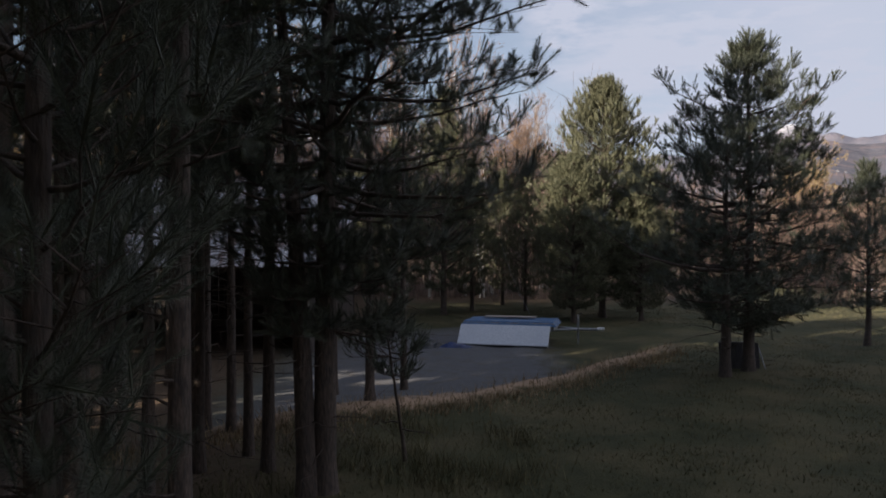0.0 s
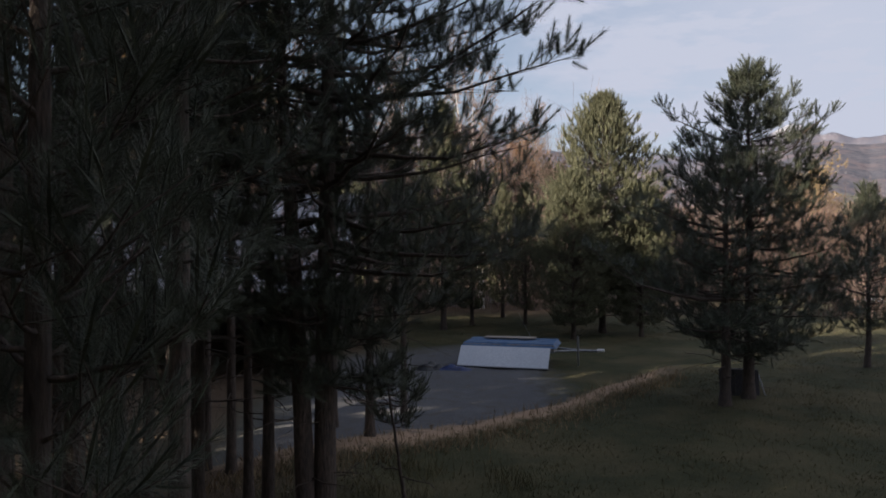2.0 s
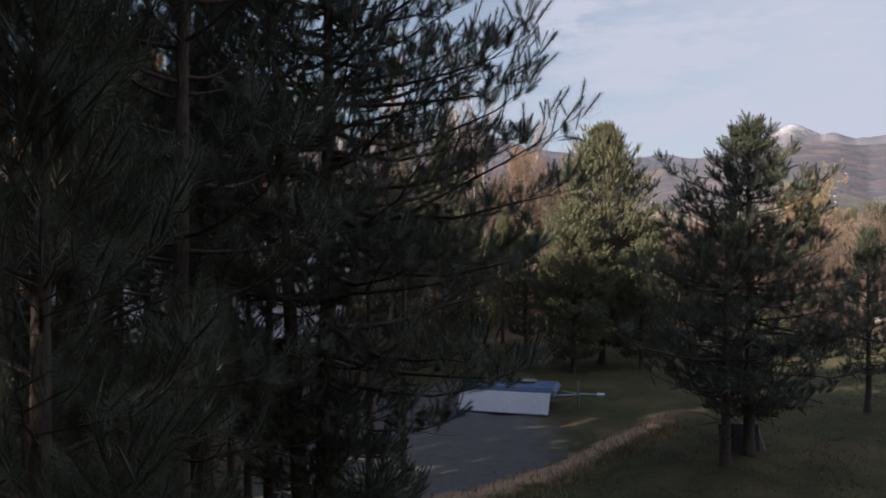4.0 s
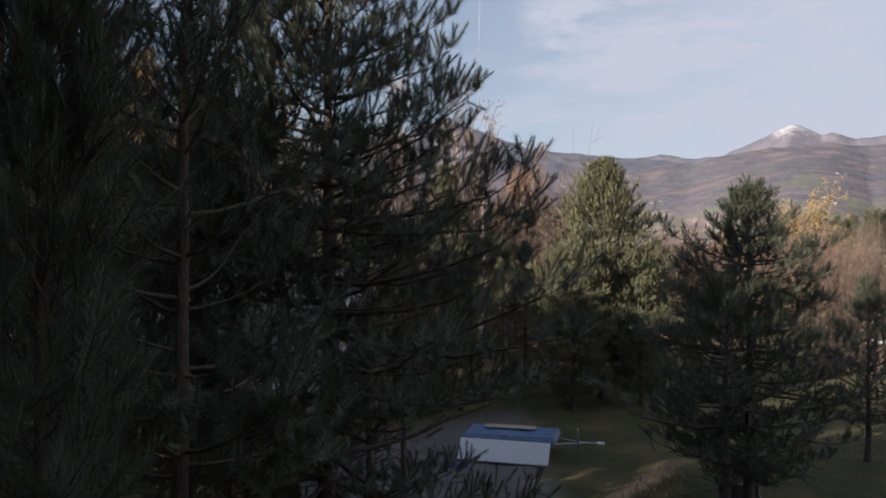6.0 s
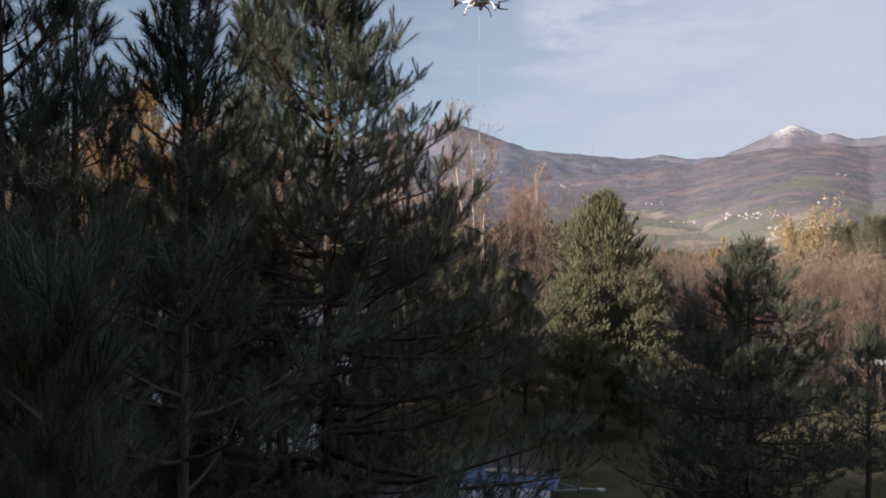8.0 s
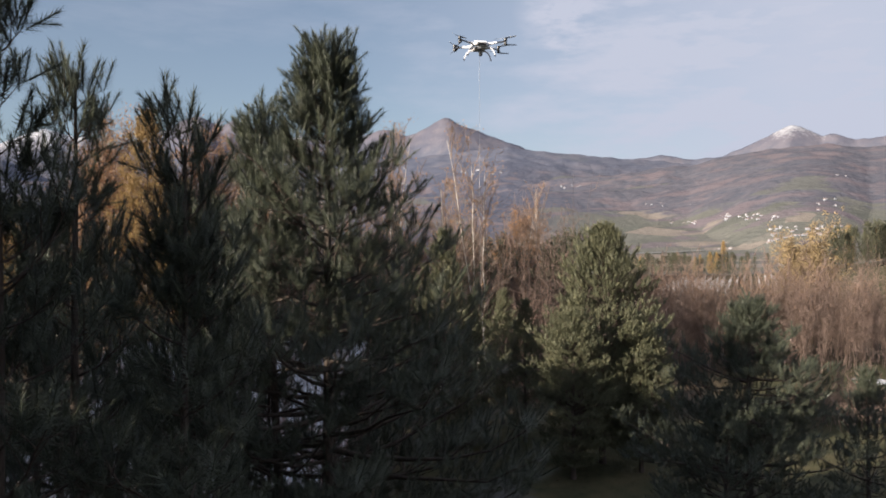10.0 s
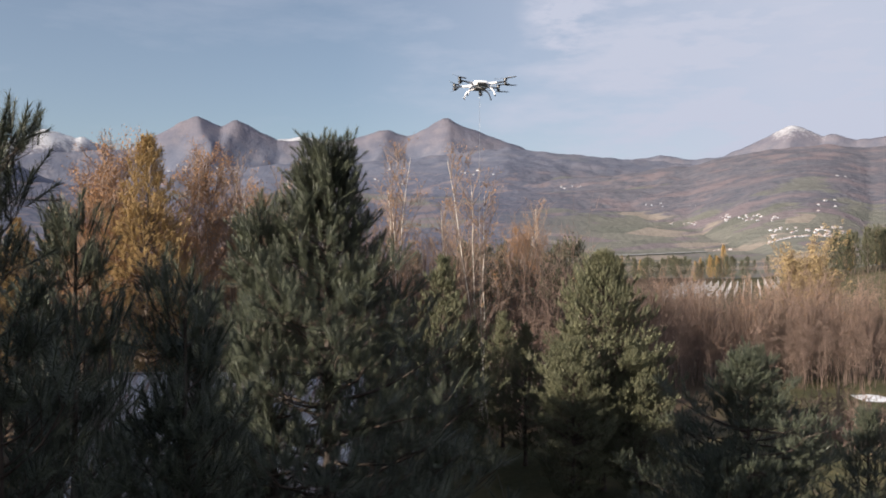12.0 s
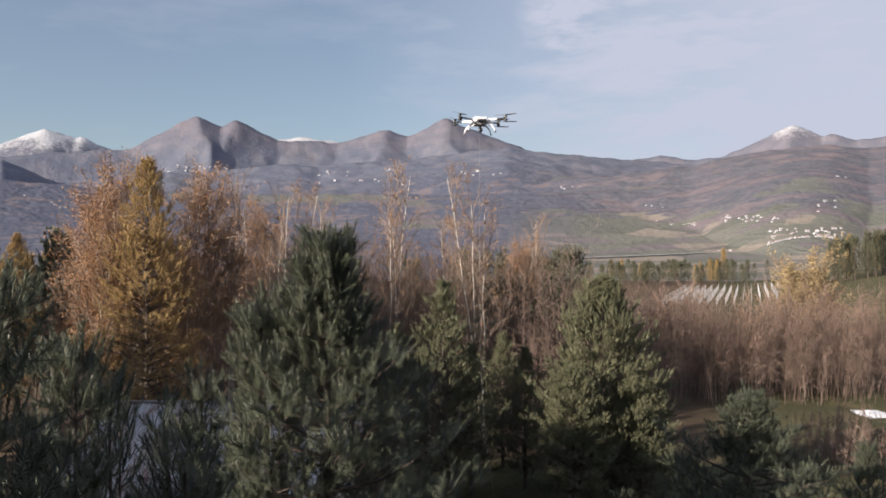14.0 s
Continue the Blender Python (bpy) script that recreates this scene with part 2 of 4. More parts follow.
def conifer(name, seed, height, crown_base, radius, trunk_r, label, category="tree", whorl=0.42, per=6, twigs=9, shoots=5, shoot=0.2, needles=18, width=0.06,
            lift=(5, 55), peak=0.25, mat=None, bark=None, lean=(0, 0), dead=6, sub=True, fill=1.0, taper=1.12, reach=0.27, open_angle=50, thick=0.06, ragged=0.25, curl=0.26, spray=0.4):
    """A pine or spruce: trunk, whorled limbs with twigs, and a crown of needle shoots that turn upward at their tips."""
    rng = np.random.default_rng(seed)
    tree = empty(name)
    hs = np.linspace(0, height, 14)
    wob = np.cumsum(rng.normal(0, 0.02, (14, 2)), 0) * 0.5
    axis = np.stack([lean[0] * hs / height + wob[:, 0], lean[1] * hs / height + wob[:, 1], hs], -1)
    axis[0, 2] = -0.15
    at = lambda h: np.array([np.interp(h, hs, axis[:, 0]), np.interp(h, hs, axis[:, 1]), h])
    tk = Tubes()
    tk.add(axis * (1, 1, (height - shoot) / height), trunk_r * 1.08, 0.012, 9)
    flare = np.array([at(0) + (0, 0, -0.1), at(0.15), at(0.5)])
    tk.add(flare, trunk_r * 1.45, trunk_r * 1.0, 9)
    part("trunk", tk.mesh("trunk", bark or BARK), tree)
    limbs = Tubes()
    P, W, S = [], [], []
    swing = rng.uniform(0, 6.3, 3)
    top = height - shoot * 1.1
    h = crown_base
    while h < top - 0.12:
        f = (h - crown_base) / (height - crown_base)
        prof = (min(1.0, (f + 0.12) / (peak + 0.12)) ** 0.7) * (1 - max(0.0, (f - peak) / (1 - peak))) ** taper
        n = max(4, int(round(per * (1 - 0.3 * f))))
        off = rng.uniform(0, 6.3)
        tier = 1 + ragged * rng.uniform(-0.9, 0.7)
        for b in range(n):
            if rng.random() > fill:
                continue
            az = off + b * 2 * math.pi / n + rng.uniform(-0.35, 0.35)
            el = radians(lift[0] + (lift[1] - lift[0]) * f ** 1.3 + rng.uniform(-10, 10))
            lobe = 1 + ragged * (math.sin(2 * az + swing[0] + 0.8 * h) + math.sin(3 * az + swing[1] - 1.3 * h)) * 0.5
            L = max(0.16, (radius * prof * tier * lobe * rng.uniform(0.65, 1.08) - (shoot if shoot < 0.5 else 0)) / max(0.65, math.cos(el)))
            L = min(L, max(0.16, (top - h) * 0.85 / (math.sin(el) * 0.9 + curl + 0.05)))
            d = np.array([math.cos(az) * math.cos(el), math.sin(az) * math.cos(el), math.sin(el)])
            s = np.linspace(0, 1, 6)[:, None]
            p0 = at(h + rng.uniform(-0.12, 0.12))
            pts = p0 + d * L * s + UP * (L * curl * s ** 2.2) - UP * (0.1 * L * s * (1 - s)) + rng.normal(0, 0.02 * L, (6, 3)) * s
            limbs.add(pts if sub else pts[::5], 0.008 + 0.013 * L, 0.004, 4 if sub else 3)
            m = max(2, int(twigs * (0.35 + 0.65 * L / radius)))
            for k in range(m):
                q = 0.32 + 0.68 * ((k + rng.random()) / m) ** 0.85
                i = min(4, int(q * 5))
                base = pts[i] + (pts[i + 1] - pts[i]) * (q * 5 - i)
                dirn = unit(pts[i + 1] - pts[i])
                sd = unit(np.cross(dirn, UP)) * (1 if k % 2 else -1)
                tl = L * 0.4 * (1.05 - q) + 0.16 + rng.uniform(0, 0.14)
                tw = unit(dirn * 0.6 + sd * rng.uniform(0.35, 1.0) + UP * rng.uniform(-0.1, 0.55))
                tip = base + tw * tl
                if sub:
                    limbs.add(np.array([base, base + tw * tl * 0.5, tip]), 0.006, 0.003, 3)
                for j in range(shoots):
                    g = 0.35 + 0.6 * (j + 1) / shoots
                    P.append(base + tw * tl * g + rng.normal(0, 0.02, 3))
                    W.append(tw * 0.6 + UP * (0.35 + 0.5 * f + 0.25 * g) + rng.normal(0, spray, 3))
                    S.append(shoot * rng.uniform(0.7, 1.2))
            P.append(pts[-1]); W.append(unit(pts[-1] - pts[-2]) + UP * 0.6); S.append(shoot * 1.35)
        h += whorl * rng.uniform(0.8, 1.2) * (1 - 0.55 * f)
    for k in range(5):
        P.append(at(top) - UP * 0.12 * k); W.append(UP + rng.normal(0, 0.25, 3)); S.append(shoot * 1.5)
    for k in range(dead):
        hh, az = rng.uniform(0.25, 1.0) * crown_base, rng.uniform(0, 6.3)
        d = np.array([math.cos(az), math.sin(az), rng.uniform(-0.3, 0.35)])
        L = rng.uniform(0.4, 1.3)
        s = np.linspace(0, 1, 5)[:, None]
        pts = at(hh) + d * L * s + rng.normal(0, 0.05, (5, 3)) * s
        limbs.add(pts, 0.014, 0.003, 4)
        for q in range(3):
            limbs.add(np.array([pts[2 + q % 3], pts[2 + q % 3] + d * 0.2 + rng.normal(0, 0.16, 3)]), 0.005, 0.002, 3)
    tagged(part("branchwork", limbs.mesh("branchwork", bark or BARK), tree), kind="stuff")
    v, f = spread_shoots(rng, P, W, S, needles, width, reach, open_angle, thick)
    tagged(part("crown", mesh_of("crown", v, f, mat or NEEDLE), tree), kind="stuff")
    return tagged(tree, label, category)


def leafy(name, seed, height, radius, label, leaf_mat=None, leaves=5000, leaf=0.09, trunk_r=0.1, stems=1, bark=None, twig_mat=None, first=0.25, boughs=26, fork=7, steep=62, conical=0.6, droop=0.0, fine=3, girth=2.4):
    """A broadleaf tree: stems, boughs, forked twigs and, where it still has them, small leaves."""
    rng = np.random.default_rng(seed)
    tree = empty(name)
    trunk, twig = Tubes(), Tubes()
    P = []
    for s in range(stems):
        hgt = height * (1 if s == 0 else rng.uniform(0.7, 0.97))
        out = np.append(rng.normal(0, 0.035 * height if stems > 1 else 0.02 * height, 2), hgt)
        foot = np.append(rng.normal(0, 0.25 if stems > 1 else 0.0, 2), -0.15)
        q = np.linspace(0, 1, 9)[:, None]
        line = foot + (out - foot) * q + np.cumsum(rng.normal(0, 0.012 * height, (9, 3)) * (1, 1, 0), 0) * q * 0.6
        trunk.add(line, trunk_r, 0.012, 7)
        for b in range(boughs):
            f = first + (1 - first) * (b + rng.random()) / boughs
            i = min(7, int(f * 8))
            p = line[i] + (line[i + 1] - line[i]) * (f * 8 - i)
            az, el = rng.uniform(0, 6.3), radians(steep + rng.uniform(-16, 14))
            L = radius * (1 - conical * (f - first) / (1 - first)) * rng.uniform(0.6, 1.15) / max(0.45, math.cos(el)) * 0.8
            d = np.array([math.cos(az) * math.cos(el), math.sin(az) * math.cos(el), math.sin(el)])
            g = np.linspace(0, 1, 5)[:, None]
            bl = p + d * L * g + rng.normal(0, 0.035 * L, (5, 3)) * g - UP * droop * L * g ** 2
            twig.add(bl, 0.016 + 0.012 * L / 2, 0.004 * girth, 3)
            for k in range(fork):
                gi = rng.uniform(0.25, 1.0)
                ii = min(3, int(gi * 4))
                p2 = bl[ii] + (bl[ii + 1] - bl[ii]) * (gi * 4 - ii)
                d2 = unit(d + rng.normal(0, 0.45, 3))
                l2 = L * rng.uniform(0.2, 0.45)
                end = p2 + d2 * l2 - UP * droop * l2 * 0.7
                twig.add(np.array([p2, (p2 + end) / 2 + rng.normal(0, 0.03, 3), end]), 0.007 * girth, 0.004 * girth, 3)
                P += [p2 + (end - p2) * x for x in (0.35, 0.7, 1.0)]
                for z in range(fine):
                    p3 = p2 + (end - p2) * rng.uniform(0.2, 1)
                    e3 = p3 + unit(d2 + rng.normal(0, 0.5, 3)) * l2 * rng.uniform(0.3, 0.6)
                    twig.add(np.array([p3, e3]), 0.005 * girth, 0.003 * girth, 3)
                    P.append(e3)
    part("trunk", trunk.mesh("trunk", bark or PALE_BARK), tree)
    tagged(part("branchwork", twig.mesh("branchwork", twig_mat or TWIG), tree), kind="stuff")
    if leaf_mat and leaves:
        P = np.array(P)
        c = P[rng.integers(0, len(P), leaves)] + rng.normal(0, 0.13, (leaves, 3))
        a, b = rng.normal(size=(leaves, 3)), rng.normal(size=(leaves, 3))
        a /= np.linalg.norm(a, axis=1)[:, None]
        b -= a * (a * b).sum(1)[:, None]
        b /= np.linalg.norm(b, axis=1)[:, None]
        s = leaf * rng.uniform(0.6, 1.3, leaves)[:, None]
        v = np.stack([c - a * s, c + b * s * 0.6, c + a * s, c - b * s * 0.6], 1).reshape(-1, 3)
        tagged(part("crown", mesh_of("crown", v, np.arange(len(v)).reshape(-1, 4), leaf_mat), tree), kind="stuff")
    return tagged(tree, label, "tree")


def place(tree, x, y, turn=0, size=1.0):
    tree.matrix_basis = pose(x, y, ground_z(x, y), 0, 0, turn) @ Matrix.Scale(size, 4)
    return tree


def again(tree, x, y, turn, size=1.0, label=""):
    ob = copy_thing(tree, pose(x, y, ground_z(x, y), 0, 0, turn))
    ob.scale = (size, size, size)
    return tagged(ob, label)


# ---- the land: one sheet from the yard to the mountains ----
def smooth(a, b, x):
    t = np.clip((x - a) / (b - a), 0, 1)
    return t * t * (3 - 2 * t)


F = 1420.0  # view constant by which ridge lines are stated
RIDGES = [
    # distance, slope, crest roughness, tents: side, height over eye line, fall per unit
    (2350, 0.20, 14, [(655, 231, 0.33), (920, 194, 0.10)]),
    (3050, 0.26, 14, [(116, 177, 0.09), (376, 150, 0.10), (-260, 150, 0.08), (-784, 160, 0.42), (-480, 138, 0.12)]),
    (4000, 0.80, 70, [(-434, 240, 0.54), (-369, 228, 0.46), (-290, 192, 0.06), (-96, 211, 0.28), (6, 230, 0.40)]),
    (4450, 0.85, 70, [(-704, 213, 0.30), (-640, 203, 0.60), (-244, 198, 0.10), (386, 166, 0.20), (621, 221, 0.46), (690, 203, 0.30), (784, 197, 0.12)]),
]


def bank(x, y):
    """Signed distance to the soil bank that edges the gravel yard: positive on the yard's side."""
    return (-(x + 4.4) * 1.02 + (y - 13.2)) / 1.428 + 0.5 * np.sin(x * 0.55 + 0.6) + 0.12 * np.sin(x * 2.3)


def land(x, y):
    x, y = np.asarray(x, float), np.asarray(y, float)
    r = np.hypot(x, y)
    z = 0.05 * np.sin(x * 0.9 + 0.4 * y) * np.sin(y * 0.7) + 0.03 * np.sin(x * 2.7 - y * 1.9)
    z += np.where(r < 80, 0.11 * np.exp(-(bank(x, y) / 0.32) ** 2) * (np.abs(x) < 9), 0)
    z += 6.5 * smooth(75, 190, r) * smooth(0.35, 0.60, x / (y + 1e-6)) * (y > 0)
    fwd = np.maximum(y, 0)
    run = np.clip(r - 900, 0, 1000)
    valley = 0.062 * run + 0.00008 * run ** 2
    far = valley + 10 * np.sin(x * 0.006 + 1) * np.sin(y * 0.005) * smooth(900, 1500, r)
    side = np.where(y > 1, x / np.maximum(y, 1) * F, np.sign(x) * 800)
    side = np.clip(side, -900, 900)
    fold = 8 * np.sin(r * 0.0052 + side * 0.013) + 7 * np.sin(r * 0.013 + side * 0.031 + 1) + 9 * np.sin(side * 0.07 - r * 0.021)
    for dist, slope, rough, tents in RIDGES:
        crest = np.max([h + (1.6 if dist >= 4000 else 0.6) - fall * np.sqrt((side - s + (0.09 * math.sin(s * 1.7 + 1) * (dist - r) * (r < dist) + 1.5 * fold * smooth(0, 400, np.abs(r - dist)) if dist >= 4000 else 0.3 * fold * smooth(0, 500, np.abs(r - dist)))) ** 2 + {2350: 22500, 3050: 12}.get(dist, 20)) for s, h, fall in tents], axis=0)
        crest = np.maximum(crest, 60)
        top = crest / F * dist * np.cos(np.arctan(side / F)) + 12
        ridge = top - slope * np.abs(r - dist)
        far = np.maximum(far, ridge)
    return np.where(r > 700, z + far, z)


def ground_z(x, y):
    return float(land(x, y))


def make_ground():
    fine = np.radians(np.linspace(-31, 31, 420))
    rest = np.radians(np.linspace(31, 329, 60))[1:-1]
    az = np.concatenate([fine, rest])
    r = np.concatenate([[0.0, 0.8], np.arange(2, 46, 0.6), np.geomspace(46, 900, 46), np.linspace(925, 4800, 170)])
    A, R = np.meshgrid(az, r)
    X, Y = np.sin(A) * R + 0.3, np.cos(A) * R - 0.6
    Z = land(X, Y)
    n = len(az)
    rough = np.zeros_like(Z)
    sel = np.argwhere(R > 950)
    for i, j in sel:
        p = Vector((X[i, j], Y[i, j], 0))
        k = min(1.0, (R[i, j] - 950) / 1400)
        hi = max(0.0, min(1.0, (Z[i, j] - 300) / 300))
        rough[i, j] = k * (9 * noise.fractal(p / 260, 1.0, 2.0, 4) + 5 * noise.noise(p / 45)) + hi * 24 * (noise.ridged_multi_fractal(p / 330, 1.0, 2.1, 5, 1.0, 2.0) - 1.1) * 0.5
    Z = Z + rough
    v = np.stack([X, Y, Z], -1).reshape(-1, 3)
    i, j = np.meshgrid(np.arange(len(r) - 1), np.arange(n), indexing="ij")
    k = (j + 1) % n
    f = np.stack([i * n + j, (i + 1) * n + j, (i + 1) * n + k, i * n + k], -1).reshape(-1, 4)[:, ::-1]
    me = mesh_of("ground", v, f.copy(), None)
    me.materials.append(yard_material())
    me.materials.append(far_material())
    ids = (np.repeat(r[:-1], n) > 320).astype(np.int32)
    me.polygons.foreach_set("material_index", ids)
    me.polygons.foreach_set("use_smooth", np.ones(len(me.polygons), bool))
    ob = new("ground", me)
    return tagged(ob, "grassy yard with gravel patch, valley floor and mountains beyond", "ground", kind="structure")


def node(t, kind, **values):
    n = t.nodes.new(kind)
    for k, v in values.items():
        n.inputs[k.replace("_", " ")].default_value = v
    return n


def ramped(t, value, a, b):
    m = node(t, "ShaderNodeMapRange", From_Min=a, From_Max=b)
    t.links.new(value, m.inputs["Value"])
    return m.outputs["Result"]


def blend(t, fac, a, b):
    m = t.nodes.new("ShaderNodeMix")
    m.data_type = "RGBA"
    for s, v in (("Factor", fac), ("A", a), ("B", b)):
        if isinstance(v, (tuple, float)):
            m.inputs[s].default_value = (*v, 1) if isinstance(v, tuple) else v
        else:
            t.links.new(v, m.inputs[s])
    return m.outputs["Result"]


def calc(t, op, a, b=0.0):
    m = t.nodes.new("ShaderNodeMath")
    m.operation = op
    for i, v in enumerate((a, b)):
        if isinstance(v, (int, float)):
            m.inputs[i].default_value = v
        else:
            t.links.new(v, m.inputs[i])
    return m.outputs[0]


def grain(t, pos, scale, detail=5, rough=0.55):
    n = node(t, "ShaderNodeTexNoise", Scale=scale, Detail=detail, Roughness=rough)
    t.links.new(pos, n.inputs["Vector"])
    return n.outputs["Fac"]


def yard_material():
    """Short grass, dry patches, a soil bank and gravel on the yard."""
    m = bpy.data.materials.new("yard_ground")
    m.use_nodes = True
    t = m.node_tree
    b = t.nodes["Principled BSDF"]
    b.inputs["Roughness"].default_value, b.inputs["Specular IOR Level"].default_value = 0.95, 0.15
    pos = t.nodes.new("ShaderNodeNewGeometry").outputs["Position"]
    sep = t.nodes.new("ShaderNodeSeparateXYZ")
    t.links.new(pos, sep.inputs[0])
    x, y = sep.outputs["X"], sep.outputs["Y"]
    big, mid, small = grain(t, pos, 0.35), grain(t, pos, 2.2), grain(t, pos, 22)
    grass = blend(t, ramped(t, mid, 0.35, 0.65), (0.044, 0.046, 0.023), (0.07, 0.067, 0.034))
    grass = blend(t, ramped(t, big, 0.45, 0.62), grass, (0.105, 0.088, 0.047))
    grass = blend(t, ramped(t, small, 0.5, 0.75), grass, (0.04, 0.044, 0.02))
    gravel = blend(t, ramped(t, small, 0.35, 0.7), (0.1, 0.1, 0.107), (0.15, 0.147, 0.15))
    gravel = blend(t, ramped(t, mid, 0.5, 0.7), gravel, (0.11, 0.1, 0.09))
    soil = blend(t, ramped(t, small, 0.4, 0.7), (0.33, 0.22, 0.145), (0.44, 0.31, 0.21))
    # distance to the line of the bank
    d = calc(t, "DIVIDE", calc(t, "SUBTRACT", calc(t, "SUBTRACT", y, 13.2), calc(t, "MULTIPLY", calc(t, "ADD", x, 4.4), 1.02)), 1.428)
    wave = calc(t, "MULTIPLY", calc(t, "SINE", calc(t, "ADD", calc(t, "MULTIPLY", x, 0.55), 0.6)), 0.5)
    d = calc(t, "ADD", calc(t, "ADD", d, wave), calc(t, "MULTIPLY", calc(t, "SUBTRACT", mid, 0.5), 1.3))
    yard = calc(t, "MULTIPLY", ramped(t, d, 0.1, 0.5), ramped(t, calc(t, "ADD", d, calc(t, "MULTIPLY", big, 3.0)), 13.0, 11.0))
    east = ramped(t, calc(t, "ADD", x, calc(t, "MULTIPLY", mid, 2.0)), 4.9, 3.5)
    east = calc(t, "MULTIPLY", east, ramped(t, calc(t, "ADD", x, calc(t, "MULTIPLY", mid, 2.0)), -4.6, -2.2))
    strip = calc(t, "MULTIPLY", ramped(t, calc(t, "ABSOLUTE", d), 0.55, 0.15), ramped(t, calc(t, "ABSOLUTE", x), 8.0, 6.0))
    col = blend(t, calc(t, "MULTIPLY", yard, east), grass, gravel)
    col = blend(t, strip, col, soil)
    litter = blend(t, ramped(t, small, 0.35, 0.7), (0.07, 0.048, 0.032), (0.13, 0.09, 0.06))
    shade = calc(t, "MAXIMUM", calc(t, "MULTIPLY", ramped(t, y, 46.0, 52.0), ramped(t, calc(t, "SUBTRACT", x, calc(t, "MULTIPLY", y, 0.33)), 4.0, -2.0)), ramped(t, calc(t, "ADD", x, calc(t, "MULTIPLY", mid, 3.0)), 0.5, -2.5))
    col = blend(t, calc(t, "MULTIPLY", shade, ramped(t, calc(t, "MULTIPLY", yard, east), 0.5, 0.0)), col, litter)
    t.links.new(col, b.inputs["Base Color"])
    bump = node(t, "ShaderNodeBump", Strength=0.8, Distance=0.05)
    t.links.new(calc(t, "ADD", small, mid), bump.inputs["Height"])
    t.links.new(bump.outputs["Normal"], b.inputs["Normal"])
    return m


def far_material():
    """Meadows and fields on the valley floor, woods on the slopes, heath and snow on the heights. Haze is painted into
    the colours.
    """
    m = bpy.data.materials.new("valley_and_mountains")
    m.use_nodes = True
    t = m.node_tree
    b = t.nodes["Principled BSDF"]
    b.inputs["Roughness"].default_value, b.inputs["Specular IOR Level"].default_value = 1.0, 0.0
    geo = t.nodes.new("ShaderNodeNewGeometry")
    pos = geo.outputs["Position"]
    sep, nrm = t.nodes.new("ShaderNodeSeparateXYZ"), t.nodes.new("ShaderNodeSeparateXYZ")
    t.links.new(pos, sep.inputs[0])
    t.links.new(geo.outputs["Normal"], nrm.inputs[0])
    z = sep.outputs["Z"]
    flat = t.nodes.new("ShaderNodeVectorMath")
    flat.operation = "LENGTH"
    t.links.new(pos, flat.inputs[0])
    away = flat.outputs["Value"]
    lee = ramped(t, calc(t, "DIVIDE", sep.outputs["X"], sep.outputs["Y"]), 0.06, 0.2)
    big, mid, small = grain(t, pos, 0.0035, 4), grain(t, pos, 0.012, 5), grain(t, pos, 0.07, 4)
    cells = node(t, "ShaderNodeTexVoronoi", Scale=0.011)
    t.links.new(pos, cells.inputs["Vector"])
    cs = t.nodes.new("ShaderNodeSeparateColor")
    t.links.new(cells.outputs["Color"], cs.inputs[0])
    meadow = blend(t, cs.outputs["Red"], (0.205, 0.208, 0.178), (0.262, 0.255, 0.22))
    meadow = blend(t, ramped(t, cs.outputs["Green"], 0.72, 0.76), meadow, (0.383, 0.330, 0.278))
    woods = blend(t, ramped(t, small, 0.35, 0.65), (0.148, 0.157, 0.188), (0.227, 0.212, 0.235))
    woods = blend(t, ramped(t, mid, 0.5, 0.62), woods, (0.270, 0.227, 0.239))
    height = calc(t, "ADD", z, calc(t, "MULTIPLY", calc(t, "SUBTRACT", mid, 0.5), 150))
    # Woods on one side, with blue haze and shade painted in as darker tones.
    hazy_wood = blend(t, ramped(t, small, 0.35, 0.65), (0.131, 0.148, 0.200), (0.192, 0.194, 0.244))
    col = blend(t, calc(t, "MAXIMUM", ramped(t, height, 66, 80), calc(t, "SUBTRACT", 1.0, lee)), meadow, blend(t, lee, hazy_wood, woods))
    clear = calc(t, "MULTIPLY", ramped(t, big, 0.6, 0.63), ramped(t, z, 420, 330))
    clear = calc(t, "MULTIPLY", clear, 0.8)
    col = blend(t, clear, col, (0.235, 0.235, 0.205))
    copse = calc(t, "MULTIPLY", ramped(t, mid, 0.56, 0.6), 0.8)
    col = blend(t, copse, col, woods)
    # Heath greyed towards blue, so the peaks carry haze in their colour.
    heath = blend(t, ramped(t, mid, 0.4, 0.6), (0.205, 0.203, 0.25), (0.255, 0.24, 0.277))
    # Painted haze: slopes past 2450 m blend towards pale blue-grey.
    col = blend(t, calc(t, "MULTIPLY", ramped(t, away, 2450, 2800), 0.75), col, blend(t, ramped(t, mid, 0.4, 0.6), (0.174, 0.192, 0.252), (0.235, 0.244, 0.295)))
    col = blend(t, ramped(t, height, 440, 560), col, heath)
    snow = calc(t, "MULTIPLY", ramped(t, calc(t, "SUBTRACT", calc(t, "ADD", height, calc(t, "MULTIPLY", small, 160)), calc(t, "MULTIPLY", sep.outputs["X"], 0.026)), 612, 690), ramped(t, away, 4230, 4330))
    col = blend(t, calc(t, "MULTIPLY", snow, 0.9), col, (0.682, 0.693, 0.726))
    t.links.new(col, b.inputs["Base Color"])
    # Translucent half brightens slopes turned from the sun, standing in for haze.
    haze_fill, both = t.nodes.new("ShaderNodeBsdfTranslucent"), t.nodes.new("ShaderNodeMixShader")
    both.inputs[0].default_value = 0.5
    links(t, (col, haze_fill.inputs["Color"]), (b.outputs[0], both.inputs[1]), (haze_fill.outputs[0], both.inputs[2]), (both.outputs[0], t.nodes["Material Output"].inputs["Surface"]))
